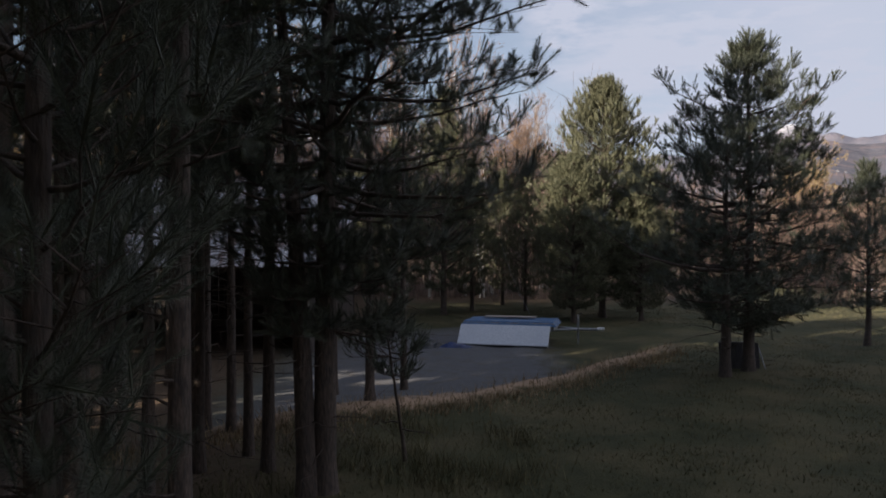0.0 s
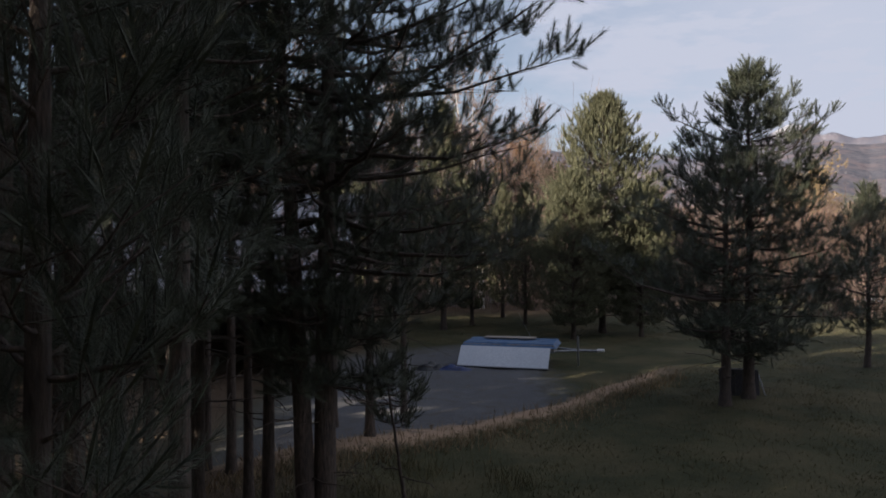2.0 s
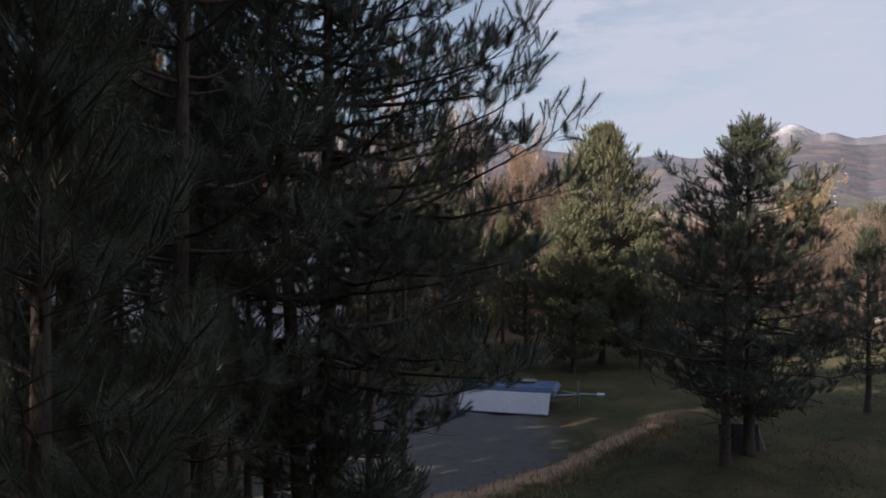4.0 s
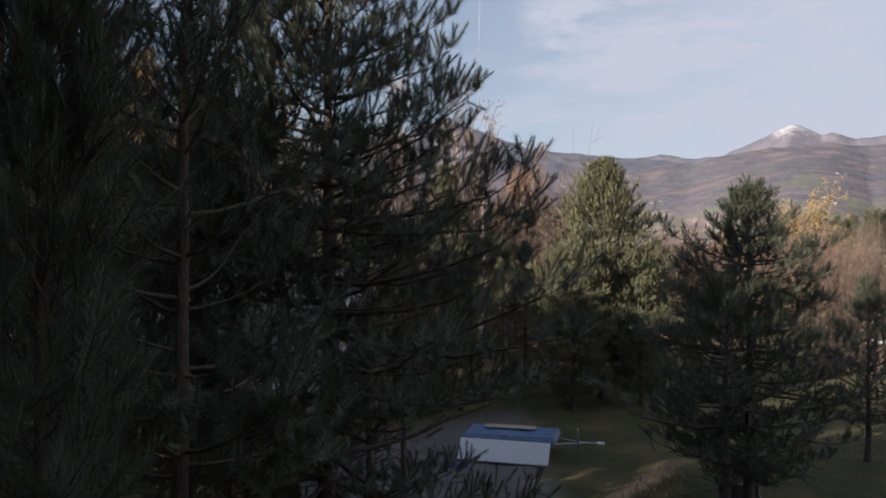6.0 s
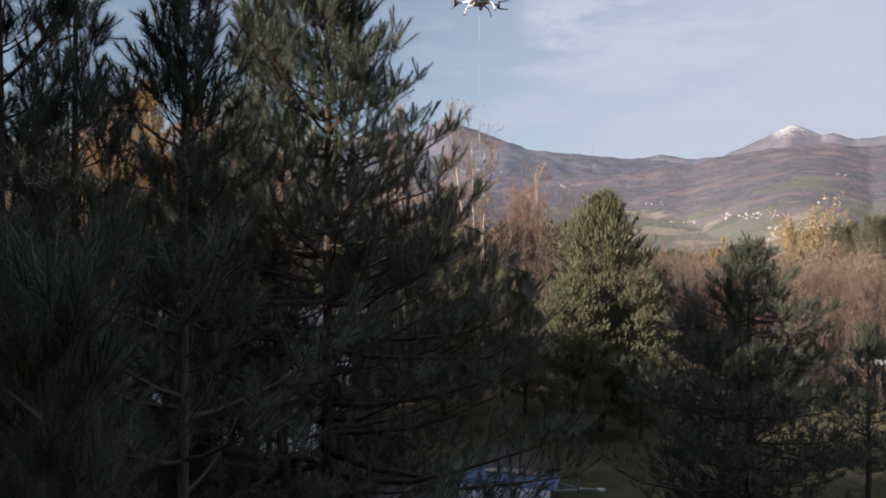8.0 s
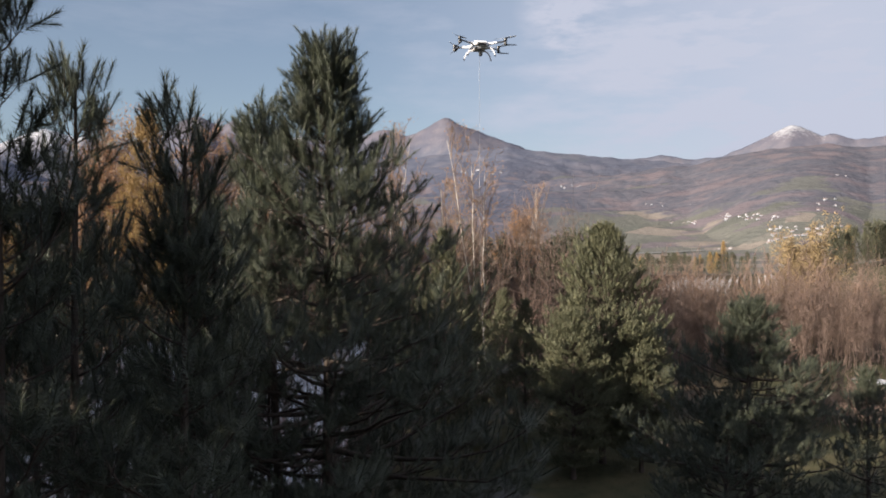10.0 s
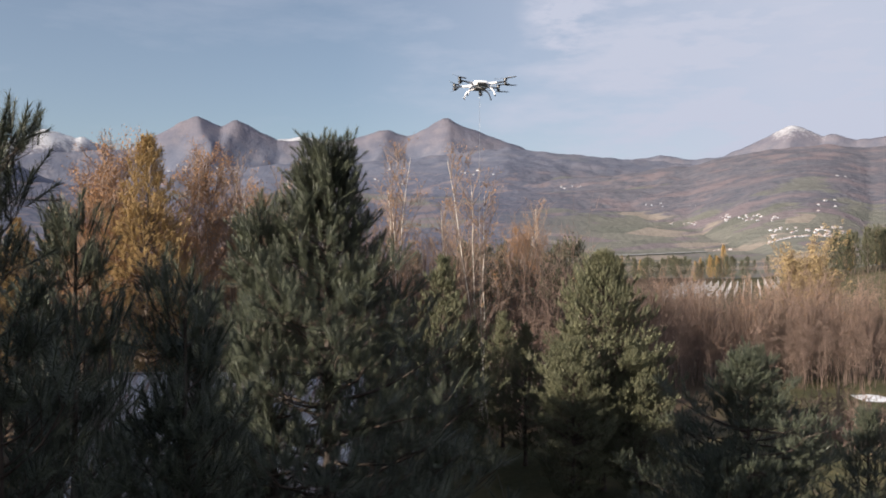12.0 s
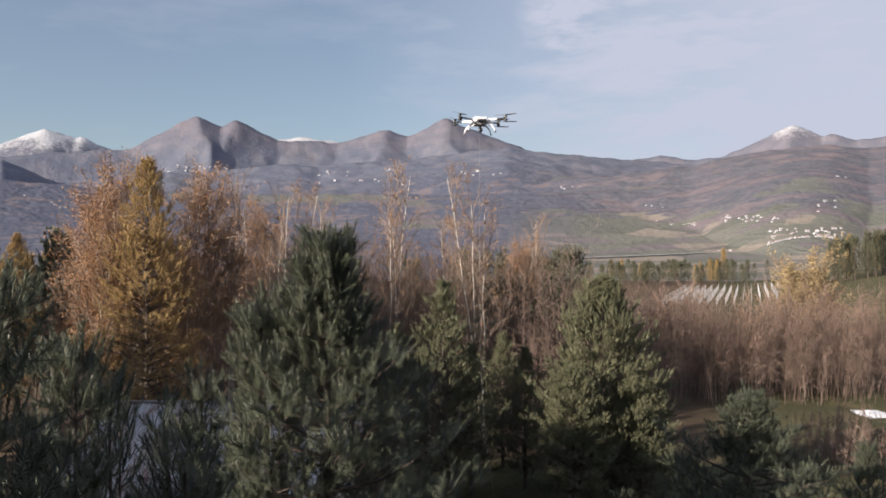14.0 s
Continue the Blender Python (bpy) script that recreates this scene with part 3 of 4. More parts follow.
    bump = node(t, "ShaderNodeBump", Strength=0.5, Distance=14.0)
    t.links.new(small, bump.inputs["Height"])
    t.links.new(bump.outputs["Normal"], b.inputs["Normal"])
    return m


make_ground()


# ---- the pines round the yard ----
def px(x, d):
    """Side distance of a line of sight at a distance."""
    return (x - 784) / F * d


# twin-stemmed pine
FINGER = dict(shoot=0.28, needles=80, width=0.026, reach=0.28, open_angle=74, thick=0.028, spray=0.48)
place(conifer("pine_tree", 11, 12.95, 2.2, 3.6, 0.15, "tall dark green pine with long spreading limbs", whorl=0.44, per=8, twigs=12, shoots=5, lift=(-10, 26), peak=0.36, taper=1.0, ragged=0.2, curl=0.2, **FINGER), px(574, 10.6), 10.6, 20)
place(conifer("pine_tree", 12, 12.2, 3.4, 2.1, 0.13, "tall pine sharing its foot with a twin stem", whorl=0.52, per=5, twigs=8, shoots=5, lift=(0, 30), lean=(-0.66, 0.1), taper=0.9, peak=0.3, **FINGER), px(545, 10.5), 10.5, 0)
# double pine on the meadow
BROAD = dict(shoot=0.28, needles=44, width=0.046, reach=0.31, open_angle=72, thick=0.04, spray=0.5)
place(conifer("pine_tree", 26, 9.1, 1.2, 3.8, 0.15, "bushy grey-green pine on the meadow", whorl=0.46, per=8, twigs=12, shoots=5, lift=(-8, 20), peak=0.36, taper=1.0, ragged=0.26, curl=0.15, **BROAD), px(1325, 21.4), 21.4, 10)
place(conifer("pine_tree", 22, 6.6, 1.4, 3.0, 0.13, "lower pine beside a bushy pine", whorl=0.5, per=6, twigs=9, shoots=4, lift=(0, 40), lean=(-0.3, -0.1), ragged=0.35, curl=0.28, **BROAD), px(1283, 20.2), 20.2, 50)
place(conifer("pine_tree", 23, 6.2, 1.2, 2.3, 0.1, "low spreading pine on the meadow", whorl=0.42, per=6, twigs=8, shoots=4, lift=(0, 45), **BROAD), px(1535, 27), 27, 50)
# dense trees that catch the sun at the yard's end
FAR_FINGER = dict(shoot=0.33, needles=20, width=0.07, reach=0.32, open_angle=62, thick=0.09)
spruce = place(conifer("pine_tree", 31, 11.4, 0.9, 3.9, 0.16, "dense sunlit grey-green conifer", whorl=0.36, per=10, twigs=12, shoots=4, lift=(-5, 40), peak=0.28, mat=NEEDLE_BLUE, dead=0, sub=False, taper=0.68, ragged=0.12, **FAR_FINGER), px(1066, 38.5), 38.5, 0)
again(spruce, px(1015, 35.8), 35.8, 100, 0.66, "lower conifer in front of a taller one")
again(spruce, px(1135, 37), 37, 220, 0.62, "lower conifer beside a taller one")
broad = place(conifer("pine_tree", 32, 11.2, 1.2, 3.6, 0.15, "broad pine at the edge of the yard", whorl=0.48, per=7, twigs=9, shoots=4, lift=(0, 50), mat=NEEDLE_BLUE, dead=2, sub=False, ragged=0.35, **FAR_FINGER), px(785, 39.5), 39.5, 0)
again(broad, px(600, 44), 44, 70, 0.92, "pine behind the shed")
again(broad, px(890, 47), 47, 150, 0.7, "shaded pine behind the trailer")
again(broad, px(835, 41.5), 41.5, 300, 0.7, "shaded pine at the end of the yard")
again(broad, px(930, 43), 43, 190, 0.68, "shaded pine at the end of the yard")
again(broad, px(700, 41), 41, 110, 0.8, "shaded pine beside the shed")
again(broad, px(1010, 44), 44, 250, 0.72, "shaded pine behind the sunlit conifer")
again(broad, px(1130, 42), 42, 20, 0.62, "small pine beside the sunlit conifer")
# close pines
near = conifer("pine_tree", 41, 8.75, 2.2, 1.0, 0.07, "young pine close by with long needles", whorl=0.36, per=5, twigs=8, shoots=4, shoot=0.26, needles=110, width=0.009, lift=(10, 55), open_angle=62, reach=0.36, thick=0.03)
place(near, px(85, 3.1), 3.1, 0)
mid = conifer("pine_tree", 42, 11.3, 3.4, 1.9, 0.1, "slender dark pine with bare lower trunk", whorl=0.52, per=6, twigs=8, shoots=4, lift=(0, 36), dead=16, fill=0.8, taper=1.0, **FINGER)
place(mid, px(318, 6.2), 6.2, 40)
tall = conifer("pine_tree", 43, 12.6, 3.2, 2.0, 0.11, "tall slender pine in the wood", whorl=0.54, per=6, twigs=8, shoots=4, lift=(0, 36), dead=16, fill=0.75, **FINGER)
place(tall, px(5, 5.8), 5.8, 0)
again(tall, px(132, 7.3), 7.3, 140, 0.95)
again(tall, px(60, 9.5), 9.5, 250, 0.86)
place(conifer("pine_tree", 46, 11.0, 3.6, 1.25, 0.08, "slender pine among taller ones", whorl=0.5, per=5, twigs=6, shoots=3, lift=(5, 45), dead=10, taper=0.9, **FINGER), px(355, 11.5), 11.5, 100)
deep = conifer("pine_tree", 45, 10.0, 4.4, 1.9, 0.1, "thin shaded pine deeper in the wood", whorl=0.55, per=5, twigs=6, shoots=3, shoot=0.36, needles=44, width=0.03, reach=0.28, open_angle=62, thick=0.04, dead=18, fill=0.5)
place(deep, px(410, 14.2), 14.2, 20, 0.85)
again(deep, px(655, 16.5), 16.5, 15, 0.95)
again(deep, px(590, 18), 18, 170, 0.95)
again(deep, px(715, 18.5), 18.5, 75, 0.8)
again(deep, px(345, 11.9), 11.9, 130, 1.03)
again(deep, px(190, 12.6), 12.6, 200, 1.08)
again(deep, px(475, 11.6), 11.6, 250, 0.93)
again(deep, px(262, 9.9), 9.9, 310, 0.84)
again(deep, px(110, 9.0), 9.0, 90, 1.02)
again(deep, px(440, 12.6), 12.6, 100, 0.8)
again(deep, px(60, 14.5), 14.5, 160, 1.1)
again(deep, px(215, 15.5), 15.5, 60, 1.0)
again(deep, px(365, 14.6), 14.6, 200, 0.9)
again(deep, px(150, 18.0), 18.0, 280, 1.05)
again(deep, px(300, 19.0), 19.0, 330, 0.95)
# young growth
sapling = conifer("pine_sapling", 44, 2.45, 1.3, 0.8, 0.03, "thin leaning pine sapling beside the soil bank", whorl=0.26, per=6, twigs=8, shoots=4, shoot=0.2, needles=20, width=0.04, lift=(-10, 40), dead=2, lean=(-0.35, 0))
place(sapling, px(716, 12.4), 12.4, 0)

# ---- added pines, mostly out of view, placed to shade the yard ----
wood = conifer("pine_tree", 51, 14.0, 2.6, 3.1, 0.14, "pine added around the yard to cast shade", whorl=0.95, per=6, twigs=3, shoots=3, shoot=0.85, needles=2, width=0.25, sub=False, dead=0, thick=0.18)
place(wood, -13, 4, 0)
# Tall extra pines that shade the gravel and the meadow pine.
for x, y in ((-12, 8), (-14.5, 6.5), (-15, 11.5), (-18, 11), (-10.8, 9.5), (-10.6, 8.2)):
    again(wood, x, y, 40 * x, 1.1)
rng = random.Random(5)
# Lower extra pines that keep sun off the trailer and its panel.
for x, y, k in ((-14, 16, 0.85), (-13.5, 18, 0.8), (-16.5, 15.5, 0.9), (-15, 17.5, 0.85)):
    again(wood, x, y, 55 * y, k)
for i in range(26):
    a, d = rng.uniform(-14, 34), rng.uniform(0, 12)
    x, k = -11.5 - d - max(0, -a) * 0.2 - (6 if a > 21 else 0), rng.uniform(0.6, 0.72) if 11 < a < 22 else rng.uniform(0.84, 1.0)
    # Pines in this strip stay low to let a sunbeam reach the meadow.
    sun_gap = 14.6 < 0.82 * a - 0.57 * x < 18.2
    again(wood, x, a, rng.uniform(0, 360), 0.55 if sun_gap else k)
# Added row that shades the lower half of the sunlit conifer.
for i in range(13):
    again(wood, -19 - 4 * rng.random(), 13 + i * 1.35, rng.uniform(0, 360), rng.uniform(1.06, 1.12))
for i in range(8):
    again(wood, -9.6 - 2.5 * rng.random(), -8 + i * 2.0, rng.uniform(0, 360), rng.uniform(1.02, 1.08) if i < 6 else rng.uniform(0.82, 0.88))
# Added row behind the camera that blocks sky light.
for i in range(26):
    again(wood, -14 + i * 1.15, rng.uniform(-16, -7), rng.uniform(0, 360), rng.uniform(0.95, 1.15))
for i in range(16):
    again(wood, rng.uniform(-46, -26), rng.uniform(24, 62), rng.uniform(0, 360), rng.uniform(1.0, 1.25))

# ---- autumn trees behind the yard ----
g1 = random.Random(23)
birch = leafy("birch_tree", 61, 14.0, 3.6, "slim birch with rusty orange leaves", ORANGE, 22000, 0.045, 0.09, 2, boughs=34, fork=7)
place(birch, px(205, 45), 45, 0, 1.12)
again(birch, px(165, 45), 45, 150, 1.0)
again(birch, px(190, 43), 43, 10, 0.92)
again(birch, px(345, 48.7), 48.7, 80, 1.12)
again(birch, px(322, 44), 44, 190, 0.85)
again(birch, px(465, 56), 56, 200, 1.0)
again(birch, px(930, 62), 62, 300, 0.85)
again(birch, px(285, 46), 46, 250, 0.9)
larch = conifer("larch_tree", 62, 17.5, 1.5, 3.6, 0.15, "tall larch with golden needles", whorl=0.36, per=7, twigs=7, shoots=4, shoot=0.34, needles=10, width=0.1, reach=0.4, open_angle=75, lift=(-8, 40), mat=LARCH, dead=0, sub=False, taper=0.72, ragged=0.15, spray=0.5)
place(larch, px(262, 41.5), 41.5)
again(larch, px(30, 62), 62, 50, 0.8)
bare = leafy("birch_tree", 63, 16.5, 3.0, "bare pale birch with a few leaves", ORANGE, 1500, 0.055, 0.06, 3, boughs=22, fork=5, fine=2, twig_mat=TWIG)
place(bare, px(700, 53), 53, 0, 1.08)
again(bare, px(415, 49), 49, 20, 0.95)
again(bare, px(475, 48), 48, 250, 0.95)
again(bare, px(850, 53), 53, 120, 1.05)
again(bare, px(440, 56), 56, 60, 1.06)
again(bare, px(380, 50), 50, 160, 1.0)
again(bare, px(505, 52), 52, 300, 0.98)
again(bare, px(560, 60), 60, 220, 0.95)
for i in range(17):
    x, d = 395 + i * 36 + g1.uniform(-14, 14), g1.uniform(52, 66)
    again(bare, px(x, d), d, g1.uniform(0, 360), g1.uniform(0.68, 0.9))
shrub = leafy("shrub", 65, 8.0, 2.2, "tall leafless reddish brown shrub", ORANGE, 500, 0.05, 0.05, 6, boughs=14, fork=4, fine=2, bark=TWIG, twig_mat=BRUSH, first=0.15, steep=66)
place(shrub, px(1160, 74), 74)
for i in range(15):
    x, d = 1185 + i * 26 + g1.uniform(-12, 12), g1.uniform(66, 80)
    again(shrub, px(x, d), d, g1.uniform(0, 360), g1.uniform(0.8, 1.1))
yellow = leafy("willow_tree", 64, 11.0, 4.6, "broad willow with yellow leaves", YELLOW, 46000, 0.095, 0.2, 5, boughs=22, fork=8, steep=50, conical=0.4)
place(yellow, px(1425, 80), 80, 0, 0.83)


def thicket(name, seed, spots, label, tall=(5, 9), mat=BRUSH, wide=0.019):
    """Close-standing bare stems and twigs, too many to count."""
    g = np.random.default_rng(seed)
    tb = Tubes()
    for x, y, k in spots:
        for s in range(k):
            foot = np.array((x + g.normal(0, 0.9), y + g.normal(0, 0.9), 0))
            foot[2] = ground_z(foot[0], foot[1]) - 0.1
            h = g.uniform(*tall) * (0.8 + 0.35 * math.sin(x * 0.7 + y * 0.5) ** 2)
            top = foot + (g.normal(0, 0.09 * h), g.normal(0, 0.09 * h), h)
            bend = (foot + top) / 2 + g.normal(0, 0.12, 3)
            tb.add(np.array([foot, bend, top]), wide, wide * 0.3, 3)
            for q in range(13):
                f = g.uniform(0.25, 0.97)
                p = foot + (top - foot) * f
                e = p + np.array((g.normal(0, 0.14), g.normal(0, 0.14), g.uniform(0.04, 0.2))) * h * (1.15 - f)
                tb.add(np.array([p, e]), wide * 0.7, wide * 0.4, 3)
                e2 = (p + e) / 2 + g.normal(0, 0.05 * h, 3) + (0, 0, 0.05 * h)
                tb.add(np.array([(p + e) / 2, e2]), wide * 0.6, wide * 0.35, 3)
    ob = new(name, tb.mesh(name, mat))
    return tagged(ob, label, "thicket", kind="stuff")


g0 = random.Random(9)
spots = []
for i in range(330):
    x = g0.uniform(330, 1010)
    d = g0.uniform(52, 68)
    spots.append((px(x, d), d, 3))
thicket("thicket", 71, spots, "brown leafless wood behind the yard", (8, 13.5))
spots = []
for i in range(330):
    x = g0.uniform(1090, 1565)
    d = g0.uniform(66, 80)
    spots.append((px(x, d), d, 3))
thicket("thicket", 72, spots, "reddish brown leafless bushes along the meadow", (4.5, 9))
spots = []
for i in range(40):
    x = g0.uniform(1420, 1600)
    d = g0.uniform(45, 51)
    spots.append((px(x, d), d, 4))
thicket("thicket", 73, spots, "low reddish brush at the meadow's edge", (1.5, 3.4), wide=0.022)

# ---- tree line beyond the orchard ----
far_pine = conifer("pine_tree", 81, 13.0, 2.0, 2.6, 0.15, "dark conifer far beyond the yard", whorl=1.15, per=5, twigs=2, shoots=2, shoot=1.1, needles=3, width=0.22, sub=False, dead=0, mat=NEEDLE_FAR)
place(far_pine, px(1020, 120), 120)
far_larch = conifer("larch_tree", 82, 13.0, 1.0, 1.8, 0.15, "orange larch among far dark conifers", whorl=0.7, per=5, twigs=3, shoots=3, shoot=0.8, needles=5, width=0.12, sub=False, dead=0, mat=LARCH)
place(far_larch, px(1280, 300), 300)
for i in range(80):
    x, d = g0.uniform(1020, 1360), g0.uniform(270, 330)
    again(far_larch if g0.random() < 0.12 else far_pine, px(x, d), d, g0.uniform(0, 360), g0.uniform(0.48, 0.72))
for i in range(34):
    x, d = g0.uniform(1470, 1600), g0.uniform(205, 260)
    again(far_larch if g0.random() < 0.1 else far_pine, px(x, d), d, g0.uniform(0, 360), g0.uniform(0.7, 1.0))
for i in range(30):
    x, d = g0.uniform(-30, 240), g0.uniform(70, 110)
    again(far_larch if g0.random() < 0.12 else far_pine, px(x, d), d, g0.uniform(0, 360), g0.uniform(0.7, 0.95))
for i in range(26):
    x, d = g0.uniform(560, 1030), g0.uniform(95, 150)
    again(far_pine, px(x, d), d, g0.uniform(0, 360), g0.uniform(0.75, 1.0))
# Conifers added inside the bare wood to throw shade on the bushes beyond.
for x, d in ((880, 58), (925, 61), (975, 57), (1000, 63), (640, 59)):
    again(far_pine, px(x, d), d, x, 0.8)


# ---- shed with a rusty sheet roof ----
def object_tint(m, low, high):
    """Lets alike pieces differ in brightness."""
    t = m.node_tree
    b = t.nodes["Principled BSDF"]
    src = b.inputs["Base Color"].links[0].from_socket
    hsv, info = t.nodes.new("ShaderNodeHueSaturation"), t.nodes.new("ShaderNodeObjectInfo")
    rng_node = node(t, "ShaderNodeMapRange", To_Min=low, To_Max=high)
    links(t, (info.outputs["Random"], rng_node.inputs["Value"]), (rng_node.outputs["Result"], hsv.inputs["Value"]), (src, hsv.inputs["Color"]), (hsv.outputs["Color"], b.inputs["Base Color"]))
    return m


SHEET = object_tint(material("roof_sheet", [(0.44, 0.46, 0.5), (0.16, 0.09, 0.075), (0.34, 0.31, 0.31)], (1.0, 9), 0.55, 0.2, bump=0.1, stretch=(2.6, 0.28, 0.28), spread=(0.47, 0.53)), 0.75, 1.15)
PLANK = object_tint(material("shed_planks", [(0.07, 0.055, 0.05), (0.11, 0.085, 0.07), (0.05, 0.04, 0.04)], (2, 24), 0.9, stretch=(1, 1, 0.15)), 0.7, 1.25)
PALE_WOOD = material("pale_timber", [(0.32, 0.28, 0.24), (0.42, 0.38, 0.33), (0.24, 0.2, 0.17)], (2, 24), 0.85, stretch=(1, 1, 0.15))
WHITE = material("white_paint", [(0.7, 0.7, 0.72), (0.78, 0.78, 0.8), (0.66, 0.66, 0.68)], (2, 30), 0.4, bump=0.02)
PANEL = material("white_panel", [(0.62, 0.65, 0.7), (0.7, 0.72, 0.76), (0.55, 0.57, 0.62)], (1.5, 20), 0.5, bump=0.03)
BLUE = material("blue_tarpaulin", [(0.08, 0.16, 0.3), (0.12, 0.22, 0.38), (0.05, 0.1, 0.2)], (2, 14), 0.45, bump=0.3, bump_scale=12)
NAVY = material("dark_blue_tarpaulin", [(0.02, 0.035, 0.12), (0.03, 0.06, 0.2), (0.015, 0.02, 0.06)], (3, 14), 0.45, bump=0.3, bump_scale=12)
STEEL = material("galvanised_steel", [(0.3, 0.31, 0.33), (0.4, 0.41, 0.43), (0.22, 0.22, 0.23)], (6, 40), 0.45, 0.8, bump=0.05)
RUBBER = material("black_rubber", [(0.02, 0.02, 0.02), (0.03, 0.03, 0.03), (0.015, 0.015, 0.015)], (8, 60), 0.8, bump=0.2)
BLACK = material("black_plastic", [(0.02, 0.02, 0.022), (0.03, 0.03, 0.033), (0.015, 0.015, 0.016)], (8, 60), 0.4, bump=0.03)
CARBON = material("carbon_fibre", [(0.025, 0.025, 0.03), (0.04, 0.04, 0.045), (0.02, 0.02, 0.02)], (20, 120), 0.35, bump=0.05)
DARK_BOARD = material("weathered_board", [(0.035, 0.035, 0.045), (0.06, 0.055, 0.06), (0.03, 0.028, 0.03)], (3, 26), 0.8, bump=0.3, stretch=(1, 1, 0.2))
PALE_POST = material("pale_posts", [(0.34, 0.34, 0.36), (0.42, 0.42, 0.44), (0.28, 0.28, 0.3)], (0.2, 2), 0.8, bump=0)
SNOW = material("old_snow", [(0.6, 0.62, 0.67), (0.68, 0.7, 0.74), (0.5, 0.52, 0.56)], (2, 15), 0.6, bump=0.4, bump_scale=10)


def bmesh_part(name, mat, parent, make, label=""):
    b = bmesh.new()
    make(b)
    return part(name, (b, mat), parent, label)


def make_shed():
    x0, x1, front, ridge, back = -13.6, -4.0, 24.0, 34.0, 37.5
    eave, top = 2.85, 6.25
    shed = empty("shed", pose(0, 0, 0))
    for x in (x0 + 0.15, -10.4, -7.2, x1 - 0.15):
        bmesh_part("post", PALE_WOOD if x > -5 else PLANK, shed, lambda b: box(b, x, front + 0.25, eave / 2 - 0.1, 0.2, 0.2, eave + 0.1, bevel=0.015), "pale upright timber" if x > -5 else "")
    bmesh_part("eave_beam", PLANK, shed, lambda b: box(b, (x0 + x1) / 2, front + 0.25, eave - 0.12, x1 - x0, 0.16, 0.22, bevel=0.01))
    n = 36
    w = (x1 - x0 - 0.2) / n
    g = random.Random(3)
    plank = bmesh.new()
    box(plank, 0, 0, 0.5, w * 0.96, 0.03, 1.0, bevel=0.004)
    me = bpy.data.meshes.new("plank")
    plank.to_mesh(me)
    plank.free()
    me.materials.append(PLANK)
    for i in range(n):
        ob = part("plank", me, shed)
        ob.matrix_basis = Matrix.Translation((x0 + 0.1 + w * (i + 0.5), back - 0.4 + g.uniform(-0.01, 0.01), 0)) @ Matrix.Diagonal((1, 1, 4.7, 1))
    slope = (top - eave) / (ridge - front)
    for side in (x0 + 0.1, x1 - 0.1):
        m = int((back - front - 1.2) / 0.28)
        for i in range(m):
            y = front + 0.6 + 0.28 * (i + 0.5)
            h = eave + slope * (min(y, ridge) - front) - max(0, y - ridge) * 0.4 - 0.12
            ob = part("plank", me, shed)
            ob.matrix_basis = Matrix.Translation((side, y, 0)) @ Matrix.Rotation(math.pi / 2, 4, "Z") @ Matrix.Diagonal((1.05, 1, h, 1))
    # corrugated sheets, each one metre wide, on both slopes
    cols = np.linspace(0, 1.02, 29)
    wave = 0.022 * np.cos(cols * 2 * math.pi * 7)
    count = int(x1 - x0 + 0.6) + 1
    for lower, upper, za, zb in ((front - 0.4, ridge, eave - 0.13, top), (back + 0.3, ridge, top - 1.55, top)):
        for rows in range(2):
            ya, yb = lower + (upper - lower) * rows / 2, lower + (upper - lower) * (rows + 1) / 2
            z0, z1 = za + (zb - za) * rows / 2, za + (zb - za) * (rows + 1) / 2
            v = [(c, 0, q) for c, q in zip(cols, wave)] + [(c, yb - ya, z1 - z0 + q) for c, q in zip(cols, wave)]
            k = len(cols)
            v += [(a, b, c - 0.012) for a, b, c in v]
            f = [(i, i + 1, k + i + 1, k + i) for i in range(k - 1)] + [(2 * k + i, 3 * k + i, 3 * k + i + 1, 2 * k + i + 1) for i in range(k - 1)]
            sheet = mesh_of("roof_sheet", v, f, SHEET)
            for i in range(count):
                ob = part("roof_sheet", sheet, shed)
                ob.matrix_basis = Matrix.Translation((x0 - 0.3 + i * 0.97, ya, z0 + 0.03 * rows + 0.012 * (i % 2) + g.uniform(0, 0.006)))
    bmesh_part("ridge_cap", STEEL, shed, lambda b: box(b, (x0 + x1) / 2, ridge, top + 0.05, x1 - x0 + 0.7, 0.35, 0.03, bevel=0.01))
    return tagged(shed, "open timber shed with rusty corrugated sheet roof", "shed")


make_shed()


